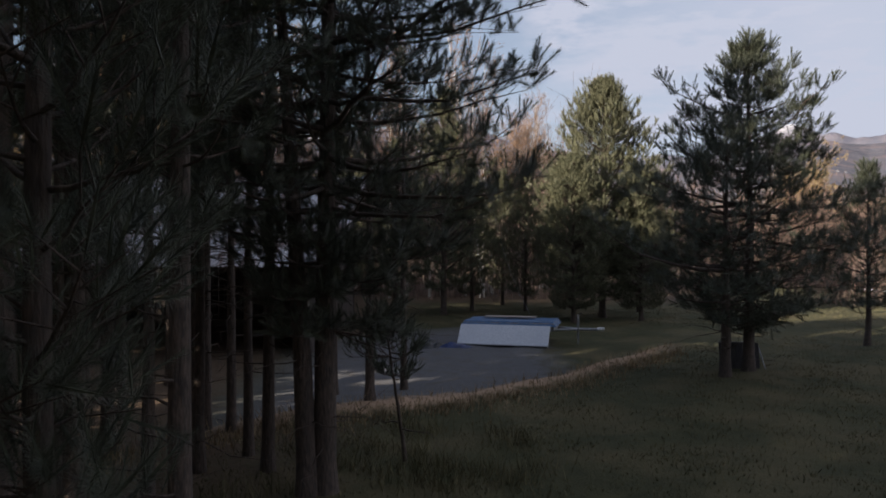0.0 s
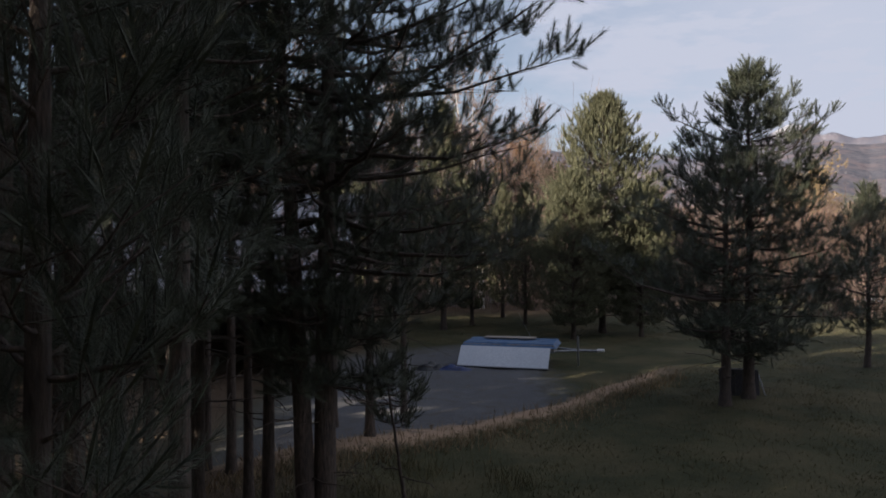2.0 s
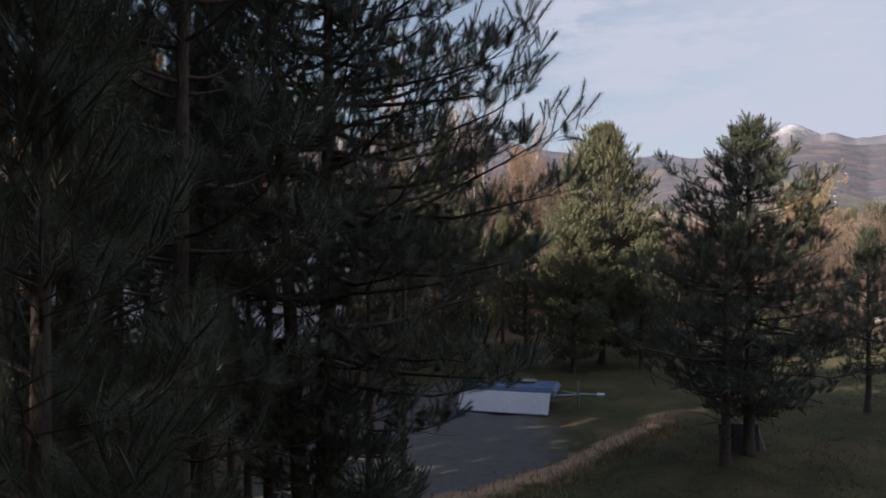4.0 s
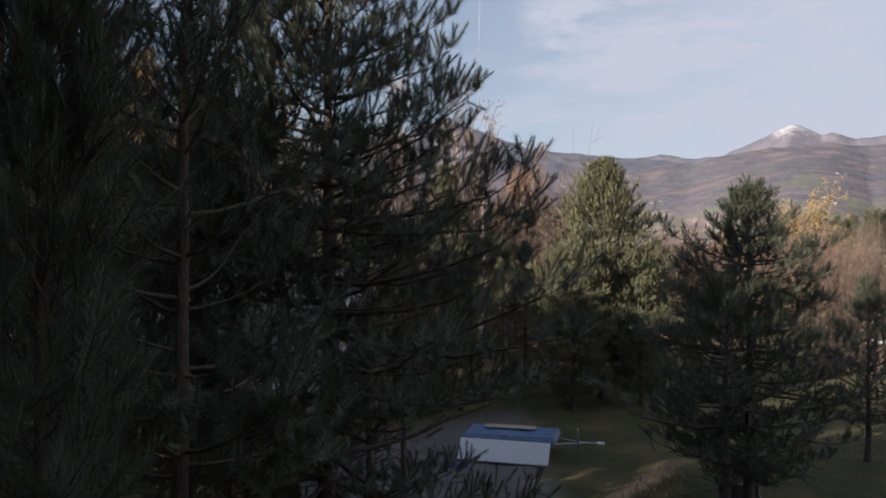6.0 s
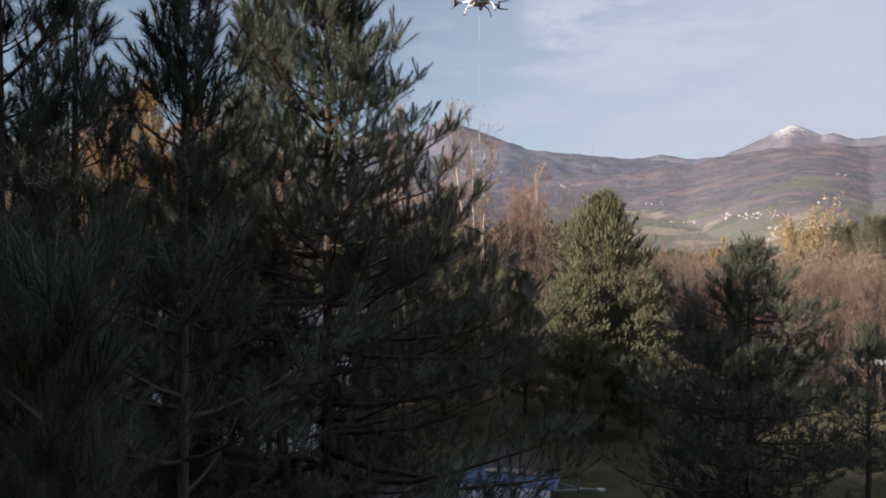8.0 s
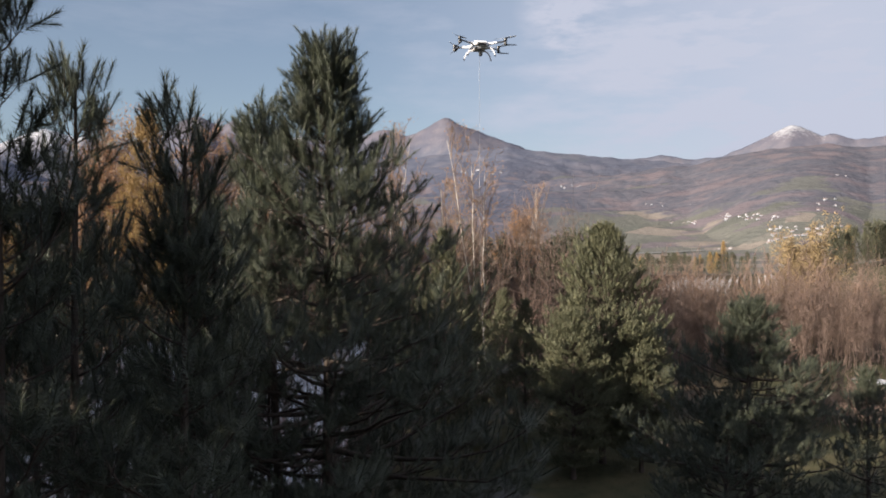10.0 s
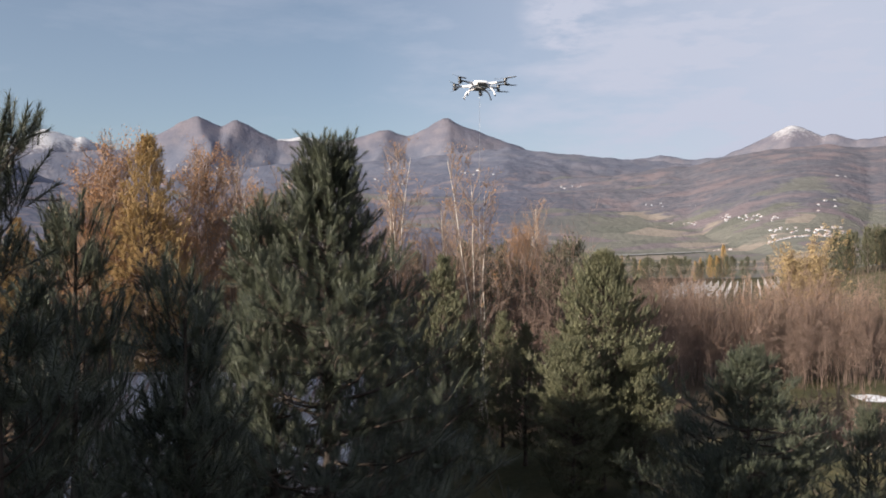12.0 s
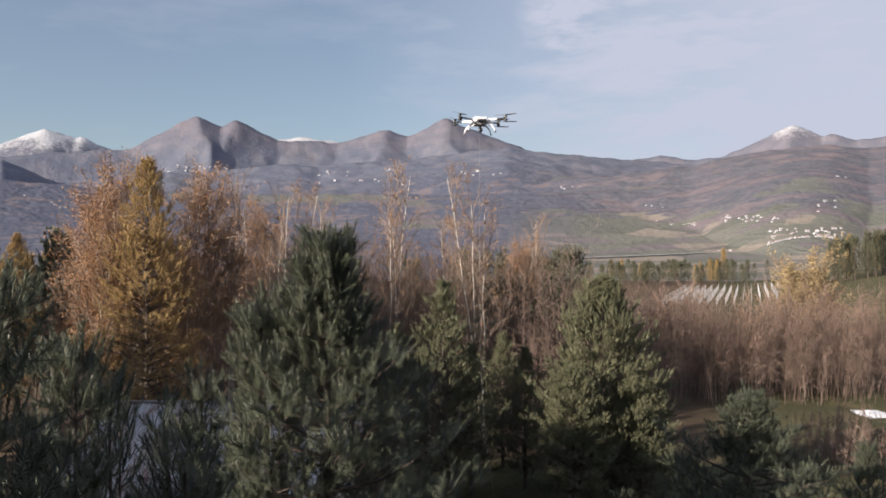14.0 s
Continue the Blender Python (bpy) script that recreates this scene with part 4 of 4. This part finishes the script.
# ---- trailer with a white panel leaning on it ----
def make_trailer():
    t = empty("trailer", pose(2.4, 28.0, ground_z(2.4, 28.0), 0, 0, -14))
    bmesh_part("bed", STEEL, t, lambda b: box(b, 0, 0, 0.52, 3.1, 1.6, 0.08, bevel=0.01))
    for y in (-0.78, 0.78):
        bmesh_part("side_board", PALE_WOOD, t, lambda b: box(b, 0, y, 0.64, 3.1, 0.04, 0.2, bevel=0.008))
    for x in (-1.53, 1.53):
        bmesh_part("end_board", PALE_WOOD, t, lambda b: box(b, x, 0, 0.64, 0.04, 1.5, 0.2, bevel=0.008))

    def cover(b):
        bmesh.ops.create_grid(b, x_segments=30, y_segments=16, size=1, matrix=Matrix.Diagonal((1.62, 0.86, 1, 1)))
        for v in b.verts:
            edge = max(abs(v.co.x) / 1.62, abs(v.co.y) / 0.86)
            v.co.z = 0.79 + 0.03 * noise.noise(v.co * 3) - (0.16 if edge > 0.97 else 0)
    bmesh_part("cover", BLUE, t, cover, "blue tarpaulin cover")
    bmesh_part("top_board", PALE_WOOD, t, lambda b: box(b, -0.1, 0.35, 0.85, 1.8, 0.5, 0.03, bevel=0.005))
    for y in (-0.88, 0.88):
        wheel = bmesh_part("wheel", RUBBER, t, lambda b: bmesh.ops.create_cone(b, cap_ends=True, segments=24, radius1=0.31, radius2=0.31, depth=0.18, matrix=Matrix.Translation((-0.1, y, 0.31)) @ Matrix.Rotation(math.pi / 2, 4, "X")))
        bmesh_part("rim", STEEL, wheel, lambda b: bmesh.ops.create_cone(b, cap_ends=True, segments=18, radius1=0.18, radius2=0.15, depth=0.2, matrix=Matrix.Translation((-0.1, y, 0.31)) @ Matrix.Rotation(math.pi / 2, 4, "X")))
    bmesh_part("drawbar", STEEL, t, lambda b: (rod(b, (1.5, -0.5, 0.5), (2.5, 0, 0.5), 0.035), rod(b, (1.5, 0.5, 0.5), (2.5, 0, 0.5), 0.035), rod(b, (2.3, 0, 0.5), (3.0, 0, 0.5), 0.045)))
    bmesh_part("coupling", WHITE, t, lambda b: box(b, 3.05, 0, 0.52, 0.26, 0.1, 0.1, bevel=0.03))
    jack = bmesh_part("jack", STEEL, t, lambda b: (rod(b, (2.3, -0.12, 0.18), (2.3, -0.12, 1.0), 0.035), rod(b, (2.3, -0.12, 0.0), (2.3, -0.12, 0.2), 0.022)))
    bmesh_part("crank", BLACK, jack, lambda b: (rod(b, (2.3, -0.12, 1.0), (2.42, -0.12, 1.06), 0.012), rod(b, (2.42, -0.12, 1.06), (2.42, -0.2, 1.06), 0.014)))
    return tagged(t, "flat trailer with a blue cover on the gravel", "trailer")


make_trailer()


def lean_panel():
    p = bmesh.new()
    box(p, 0, 0, 0, 3.08, 0.05, 0.8, bevel=0.012)
    me = bpy.data.meshes.new("panel")
    p.to_mesh(me)
    p.free()
    me.materials.append(PANEL)
    ob = new("panel", me)
    ob.matrix_basis = pose(2.02, 26.85, 0.37, 0, 0, -17) @ pose(0, 0, 0, -40, 0, 0)
    tagged(ob, "plain white panel leaning against the trailer", "panel")
    bmesh_part("edge_strip", STEEL, ob, lambda b: box(b, 0, -0.003, -0.41, 3.05, 0.06, 0.03, bevel=0.004))


lean_panel()


def heap(name, x, y, sx, sy, h, mat, label, seed):
    b = bmesh.new()
    bmesh.ops.create_grid(b, x_segments=22, y_segments=14, size=1)
    for v in b.verts:
        r = min(1.0, math.hypot(v.co.x, v.co.y))
        v.co = Vector((v.co.x * sx * (1 - 0.2 * abs(v.co.y)), v.co.y * sy, (1 - r ** 2) * h * (0.75 + 0.7 * noise.noise(Vector((v.co.x * 2.2, v.co.y * 2.2, seed)))) - 0.01))
    me = bpy.data.meshes.new(name)
    b.to_mesh(me)
    b.free()
    me.materials.append(mat)
    me.polygons.foreach_set("use_smooth", np.ones(len(me.polygons), bool))
    ob = new(name, me)
    ob.matrix_basis = pose(x, y, ground_z(x, y))
    return tagged(ob, label, name.replace("_", " "))


heap("folded_tarpaulin", px(806, 26.2), 26.2, 0.55, 0.3, 0.2, NAVY, "dark blue tarpaulin crumpled on the gravel", 1)
heap("folded_tarpaulin", px(760, 26.6), 26.6, 0.6, 0.4, 0.3, BLACK, "black sheet heaped beside the trailer", 4)
heap("snow_patch", px(1545, 62), 62, 1.3, 1.5, 0.25, SNOW, "small patch of old snow on the meadow", 7)


# ---- tripod among the trunks ----
def make_tripod():
    x, y = px(330, 13.3), 13.3
    t = empty("tripod", pose(x, y, ground_z(x, y)))
    for a in (80, 200, 320):
        c, s = math.cos(radians(a)), math.sin(radians(a))
        leg = bmesh_part("leg", CARBON, t, lambda b: (rod(b, (0.04 * c, 0.04 * s, 1.12), (0.22 * c, 0.22 * s, 0.55), 0.018), rod(b, (0.22 * c, 0.22 * s, 0.58), (0.4 * c, 0.4 * s, 0), 0.013)))
        bmesh_part("clamp", BLACK, leg, lambda b: box(b, 0.22 * c, 0.22 * s, 0.57, 0.05, 0.05, 0.06, bevel=0.008))
    bmesh_part("column", CARBON, t, lambda b: rod(b, (0, 0, 0.85), (0, 0, 1.22), 0.016))
    bmesh_part("head", BLACK, t, lambda b: (box(b, 0, 0, 1.27, 0.1, 0.09, 0.1, bevel=0.015), rod(b, (0.03, -0.03, 1.26), (0.16, -0.25, 1.15), 0.01)))
    bmesh_part("mounted_box", BLACK, t, lambda b: box(b, 0, 0.02, 1.37, 0.16, 0.2, 0.1, bevel=0.015))
    return tagged(t, "black tripod standing under the pines", "tripod")


make_tripod()


# ---- dark board with pale edges behind the double pine ----
def make_board():
    x, y = px(1308, 21.9), 21.9
    t = empty("board", pose(x, y, ground_z(x, y), 0, 0, -4) @ Matrix.Scale(0.82, 4))
    tilt = pose(0, 0, 0.45, -14, 0, 0)
    for i in range(5):
        bmesh_part("plank", DARK_BOARD, t, lambda b: box(b, -0.52 + i * 0.26, 0, 0, 0.25, 0.03, 0.86, tilt, bevel=0.006))
    bmesh_part("top_rail", STEEL, t, lambda b: box(b, -0.1, -0.02, 0.45, 1.1, 0.04, 0.04, tilt, bevel=0.006), "pale metal edge")
    bmesh_part("side_rail", STEEL, t, lambda b: rod(b, (0.62, 0.1, 0.82), (0.82, -0.1, 0.05), 0.02), "pale slanting bar")
    return tagged(t, "dark board with pale metal edges leaning behind trunks", "board")


make_board()


# ---- the drone and its tether ----
def make_drone():
    d = empty("drone", pose(1.22, 26.8, 17.0, 0, 0, 8))

    def hull(b):
        bmesh.ops.create_uvsphere(b, u_segments=24, v_segments=12, radius=1)
        for v in b.verts:
            x, y, z = v.co
            s = lambda q, e: math.copysign(abs(q) ** e, q)
            v.co = Vector((s(x, 0.55) * 0.31, s(y, 0.6) * 0.42, s(z, 0.6) * 0.085))
    bmesh_part("body", WHITE, d, hull, "white rounded body")
    bmesh_part("front_bay", BLACK, d, lambda b: box(b, 0, -0.4, -0.015, 0.3, 0.07, 0.09, bevel=0.02), "dark open bay")
    bmesh_part("top_shell", WHITE, d, lambda b: box(b, 0, 0.02, 0.11, 0.42, 0.5, 0.05, bevel=0.02))
    bmesh_part("antenna", BLACK, d, lambda b: rod(b, (0.08, 0.1, 0.12), (0.08, 0.1, 0.2), 0.03, 0.02))
    bmesh_part("belly_plate", WHITE, d, lambda b: box(b, 0, 0, -0.1, 0.4, 0.6, 0.04, bevel=0.01))
    spin = 0
    for sx, sy in ((-1, -1), (1, -1), (-1, 1), (1, 1)):
        tip = Vector((sx * 0.76, sy * 0.56, 0.05))
        root = Vector((sx * 0.26, sy * 0.24, 0.03))
        mid_point = root.lerp(tip, 0.5)
        arm = bmesh_part("arm", CARBON, d, lambda b: rod(b, mid_point, tip, 0.026))
        bmesh_part("arm_sleeve", WHITE, arm, lambda b: rod(b, root, mid_point, 0.05, 0.035))
        for up in (1, -1):
            z = 0.05 + up * 0.075
            motor = bmesh_part("motor", BLACK, d, lambda b: rod(b, (tip.x, tip.y, 0.05 + up * 0.02), (tip.x, tip.y, z + up * 0.02), 0.055, 0.05, 14))
            bmesh_part("motor_band", CARBON, motor, lambda b: rod(b, (tip.x, tip.y, z - up * 0.012), (tip.x, tip.y, z + up * 0.004), 0.058, None, 14))
            spin += 47
            turn = Matrix.Translation((tip.x, tip.y, z + up * 0.035)) @ Matrix.Rotation(radians(spin), 4, "Z")

            hub = bmesh_part("propeller", CARBON, d, lambda b: rod(b, turn @ Vector((0, 0, -0.012)), turn @ Vector((0, 0, 0.016)), 0.03, 0.022, 12))
            for k in (0, math.pi):
                m = turn @ Matrix.Rotation(k, 4, "Z")

                def blade(b):
                    sections = []
                    for a, w in ((0.015, 0.014), (0.08, 0.032), (0.2, 0.03), (0.3, 0.022), (0.4, 0.009)):
                        rise, twist = 0.045 * a, 0.012 * (1 - a)
                        sections.append([b.verts.new(m @ Vector(p)) for p in ((a, -w, rise + twist), (a, w, rise - twist), (a, w, rise - twist - 0.006), (a, -w, rise + twist - 0.006))])
                    for lo, hi in zip(sections, sections[1:]):
                        for q in range(4):
                            b.faces.new((lo[q], hi[q], hi[(q + 1) % 4], lo[(q + 1) % 4]))
                    b.faces.new(sections[0])
                    b.faces.new(sections[-1][::-1])
                bmesh_part("blade", CARBON, hub, blade)
    for sx, sy in ((-1, -1), (1, -1), (-1, 1), (1, 1)):
        def leg(b):
            line = [Vector((sx * (0.2 + 0.26 * math.sin(q * 1.35)), sy * (0.3 + 0.06 * q), -0.08 - 0.29 * (1 - math.cos(q * 1.5)) / 0.93)) for q in np.linspace(0, 1, 7)]
            for i, (p, q) in enumerate(zip(line, line[1:])):
                rod(b, p, q + (q - p) * 0.08, 0.034 - 0.003 * i)
        g = bmesh_part("landing_leg", WHITE, d, leg, "curved white leg")
        bmesh_part("foot", BLACK, g, lambda b: rod(b, (sx * 0.455, sy * 0.36, -0.4), (sx * 0.46, sy * 0.36, -0.35), 0.026))
    gimbal = bmesh_part("gimbal", BLACK, d, lambda b: (rod(b, (0, -0.2, -0.15), (0, -0.2, -0.24), 0.03), rod(b, (-0.07, -0.2, -0.25), (0.07, -0.2, -0.25), 0.015)))
    bmesh_part("camera_ball", BLACK, gimbal, lambda b: bmesh.ops.create_uvsphere(b, u_segments=14, v_segments=10, radius=0.065, matrix=Matrix.Translation((0, -0.2, -0.32))))
    bmesh_part("cable_guide", STEEL, d, lambda b: rod(b, (0, 0.05, -0.15), (0, 0.05, -0.3), 0.02))
    return tagged(d, "white quadcopter with black rotors hovering above the yard", "drone")


make_drone()
tb = Tubes()
q = np.linspace(0, 1, 40)
tb.add(np.stack([1.22 + 1.9 * q ** 5, 26.85 + 0.9 * q ** 4, 16.7 - 15.9 * q], -1), 0.0035, 0.0035, 5)
tagged(new("tether", tb.mesh("tether", STEEL)), "thin pale cable running from trailer up to drone", "cable")


# ---- villages across the valley ----
def sight(x, y):
    """Where a line of sight, stated by side and height, meets the far slopes."""
    r = np.linspace(950, 4300, 1200)
    X, Y = px(x, r), r
    z = land(X, Y)
    hit = np.argmax(z > 12.75 + (441 - y) / F * Y)
    return float(X[hit]), float(Y[hit]), float(z[hit])


PLASTER = object_tint(material("house_plaster", [(0.44, 0.47, 0.53), (0.52, 0.55, 0.6), (0.38, 0.41, 0.46)], (0.1, 1), 0.9, bump=0), 0.75, 1.1)
ROOF = object_tint(material("roof_tiles", [(0.3, 0.2, 0.17), (0.36, 0.27, 0.24), (0.26, 0.22, 0.21)], (0.1, 1), 0.9, bump=0), 0.7, 1.3)
PANE = material("window_glass", [(0.05, 0.055, 0.06), (0.07, 0.075, 0.08), (0.04, 0.04, 0.05)], (0.5, 2), 0.2, bump=0)


def make_house():
    h = empty("house")
    bmesh_part("wall", PLASTER, h, lambda b: box(b, 0, 0, 2.5, 11, 9, 7))

    def roof(b):
        v = [b.verts.new(p) for p in ((-6.2, -5.3, 5.7), (6.2, -5.3, 5.7), (6.2, 5.3, 5.7), (-6.2, 5.3, 5.7), (-6.2, 0, 9), (6.2, 0, 9))]
        for f in ((0, 1, 5, 4), (2, 3, 4, 5), (0, 4, 3), (1, 2, 5), (3, 2, 1, 0)):
            b.faces.new([v[i] for i in f])
    part_roof = bmesh_part("roof", ROOF, h, roof)
    bmesh_part("chimney", PLASTER, part_roof, lambda b: box(b, 2.5, 1.0, 9, 0.8, 0.8, 1.6))
    for x in (-3.4, 0, 3.4):
        for z in (1.6, 4.3):
            bmesh_part("window", PANE, h, lambda b: box(b, x, -4.52, z, 1.3, 0.1, 1.5))
    return tagged(h, "white rendered house with tiled gable roof", "house", "houses across the valley")


house = make_house()
hx, hy, hz = sight(1400, 425)
house.matrix_basis = pose(hx, hy, hz - 1) @ Matrix.Scale(0.3, 4)
gh = random.Random(17)
CLUSTERS = [(1358, 1496, 404, 443, 95), (1160, 1240, 393, 399, 14), (1262, 1378, 382, 393, 24), (1440, 1500, 350, 380, 7), (1475, 1502, 312, 318, 4), (1245, 1300, 440, 446, 5),
            (1140, 1175, 362, 370, 4), (1218, 1232, 362, 366, 2), (292, 430, 293, 304, 22), (540, 720, 300, 330, 20), (985, 1030, 328, 336, 6), (800, 890, 302, 312, 6), (5, 135, 345, 372, 6)]
for xa, xb, ya, yb, n in CLUSTERS:
    for i in range(n):
        x, y, z = sight(gh.uniform(xa, xb), gh.uniform(ya, yb))
        far = 1 + max(0, y - 1600) / 2600
        ob = copy_thing(house, pose(x, y, z - 1, 0, 0, gh.choice((0, 90, 20, -30))))
        k = gh.uniform(0.2, 0.36) * far * (1.5 if y > 2200 else 1)
        ob.scale = (k * gh.uniform(0.8, 1.3), k, k * gh.uniform(0.75, 1.0))


# ---- orchard rows with pale posts and nets ----
def orchard():
    tb = Tubes()
    for row in range(16):
        for k in range(20):
            x, y = 50 + row * 2.0 + k * 1.3, 182 + k * 3.4
            if not 0.255 < x / y < 0.42:
                continue
            z = ground_z(x, y)
            tb.add(np.array([(x, y, z - 0.2), (x, y, z + 1.9)]), 0.05, 0.045, 4)
            if k < 19:
                z2 = ground_z(x + 1.3, y + 3.4)
                tb.add(np.array([(x, y, z + 1.8), (x + 1.3, y + 3.4, z2 + 1.8)]), 0.018, 0.018, 3)
    return tagged(new("orchard_posts", tb.mesh("orchard_posts", PALE_POST)), "pale posts and netting rows of an orchard", "orchard", kind="stuff")


orchard()


# ---- pale road across the valley floor ----
def valley_road():
    q = np.linspace(0, 1, 40)
    x, y = px(1020 + 230 * q, 915 + 45 * q), 915 + 45 * q
    z = land(x, y) + 1.2
    v = np.concatenate([np.stack([x, y - 9 - 4 * np.sin(q * 5), z], -1), np.stack([x, y + 9, z + 0.3], -1)])
    f = np.array([(i, i + 1, 41 + i, 40 + i) for i in range(39)])
    me = mesh_of("road", v, f, PALE_ROAD)
    return tagged(new("road", me), "pale road crossing the valley floor", "road", kind="structure")


PALE_ROAD = material("pale_road", [(0.36, 0.35, 0.34), (0.42, 0.41, 0.4), (0.3, 0.3, 0.3)], (0.05, 0.5), 0.9, bump=0)
valley_road()

# ---- grass and dry stalks ----
GRASS = material("grass_blades", [(0.06, 0.066, 0.03), (0.095, 0.092, 0.042), (0.15, 0.125, 0.066)], (0.5, 5), 0.8, bump=0, island=0.35)
STRAW = material("dry_stalks", [(0.26, 0.19, 0.11), (0.34, 0.26, 0.16), (0.2, 0.14, 0.08)], (0.7, 6), 0.85, bump=0, island=0.35)


def blades(name, seed, xs, ys, tall, wide, mat, label):
    g = np.random.default_rng(seed)
    n = len(xs)
    zs = land(xs, ys)
    a = g.uniform(0, 6.28, n)
    s = np.stack([np.cos(a), np.sin(a), 0 * a], -1) * (wide * g.uniform(0.6, 1.3, n))[:, None]
    foot = np.stack([xs, ys, zs - 0.01], -1)
    tip = foot + np.stack([g.normal(0, 0.35, n), g.normal(0, 0.35, n), np.ones(n)], -1) * (tall * g.uniform(0.5, 1.3, n))[:, None]
    v = np.stack([foot - s, foot + s, tip], 1).reshape(-1, 3)
    return tagged(new(name, mesh_of(name, v, np.arange(3 * n).reshape(-1, 3), mat)), label, "grass", kind="stuff")


gg = np.random.default_rng(4)
d = gg.uniform(6, 44, 120000)
x = gg.uniform(-0.62, 0.62, 120000) * d
tuft = np.sin(x * 1.7 + 0.6 * d) * np.sin(d * 1.3 - 0.4 * x) + 0.6 * np.sin(x * 4.1 + 2) * np.sin(d * 3.7)
keep = ((bank(x, d) < -0.2) | (d > 34)) & (gg.random(120000) < 0.2 + 0.7 * (tuft > 0.15))
blades("grass", 1, x[keep], d[keep], 0.07, 0.011, GRASS, "short uneven grass of the yard")
u = gg.uniform(-5.5, 7.5, 9000)
off = gg.normal(-0.35, 0.45, 9000)
bx, by = u, 13.2 + (u + 4.4) * 1.02 - 1.428 * (0.5 * np.sin(u * 0.55 + 0.6)) + off * 1.428
sel = (gg.random(9000) < 0.12 + 0.6 * (off < -0.5))
blades("dry_grass", 2, bx[sel], by[sel], 0.2, 0.012, STRAW, "dry straw-coloured grass along the soil bank")
cx, cy = gg.uniform(-3, 1.5, 34), gg.uniform(8.5, 15, 34)
sx = (cx[:, None] + gg.normal(0, 0.2, (34, 60))).ravel()
sy = (cy[:, None] + gg.normal(0, 0.2, (34, 60))).ravel()
sel = bank(sx, sy) < -0.3
blades("tall_grass", 3, sx[sel], sy[sel], 0.3, 0.008, GRASS, "tufts of tall dry grass under the pines")
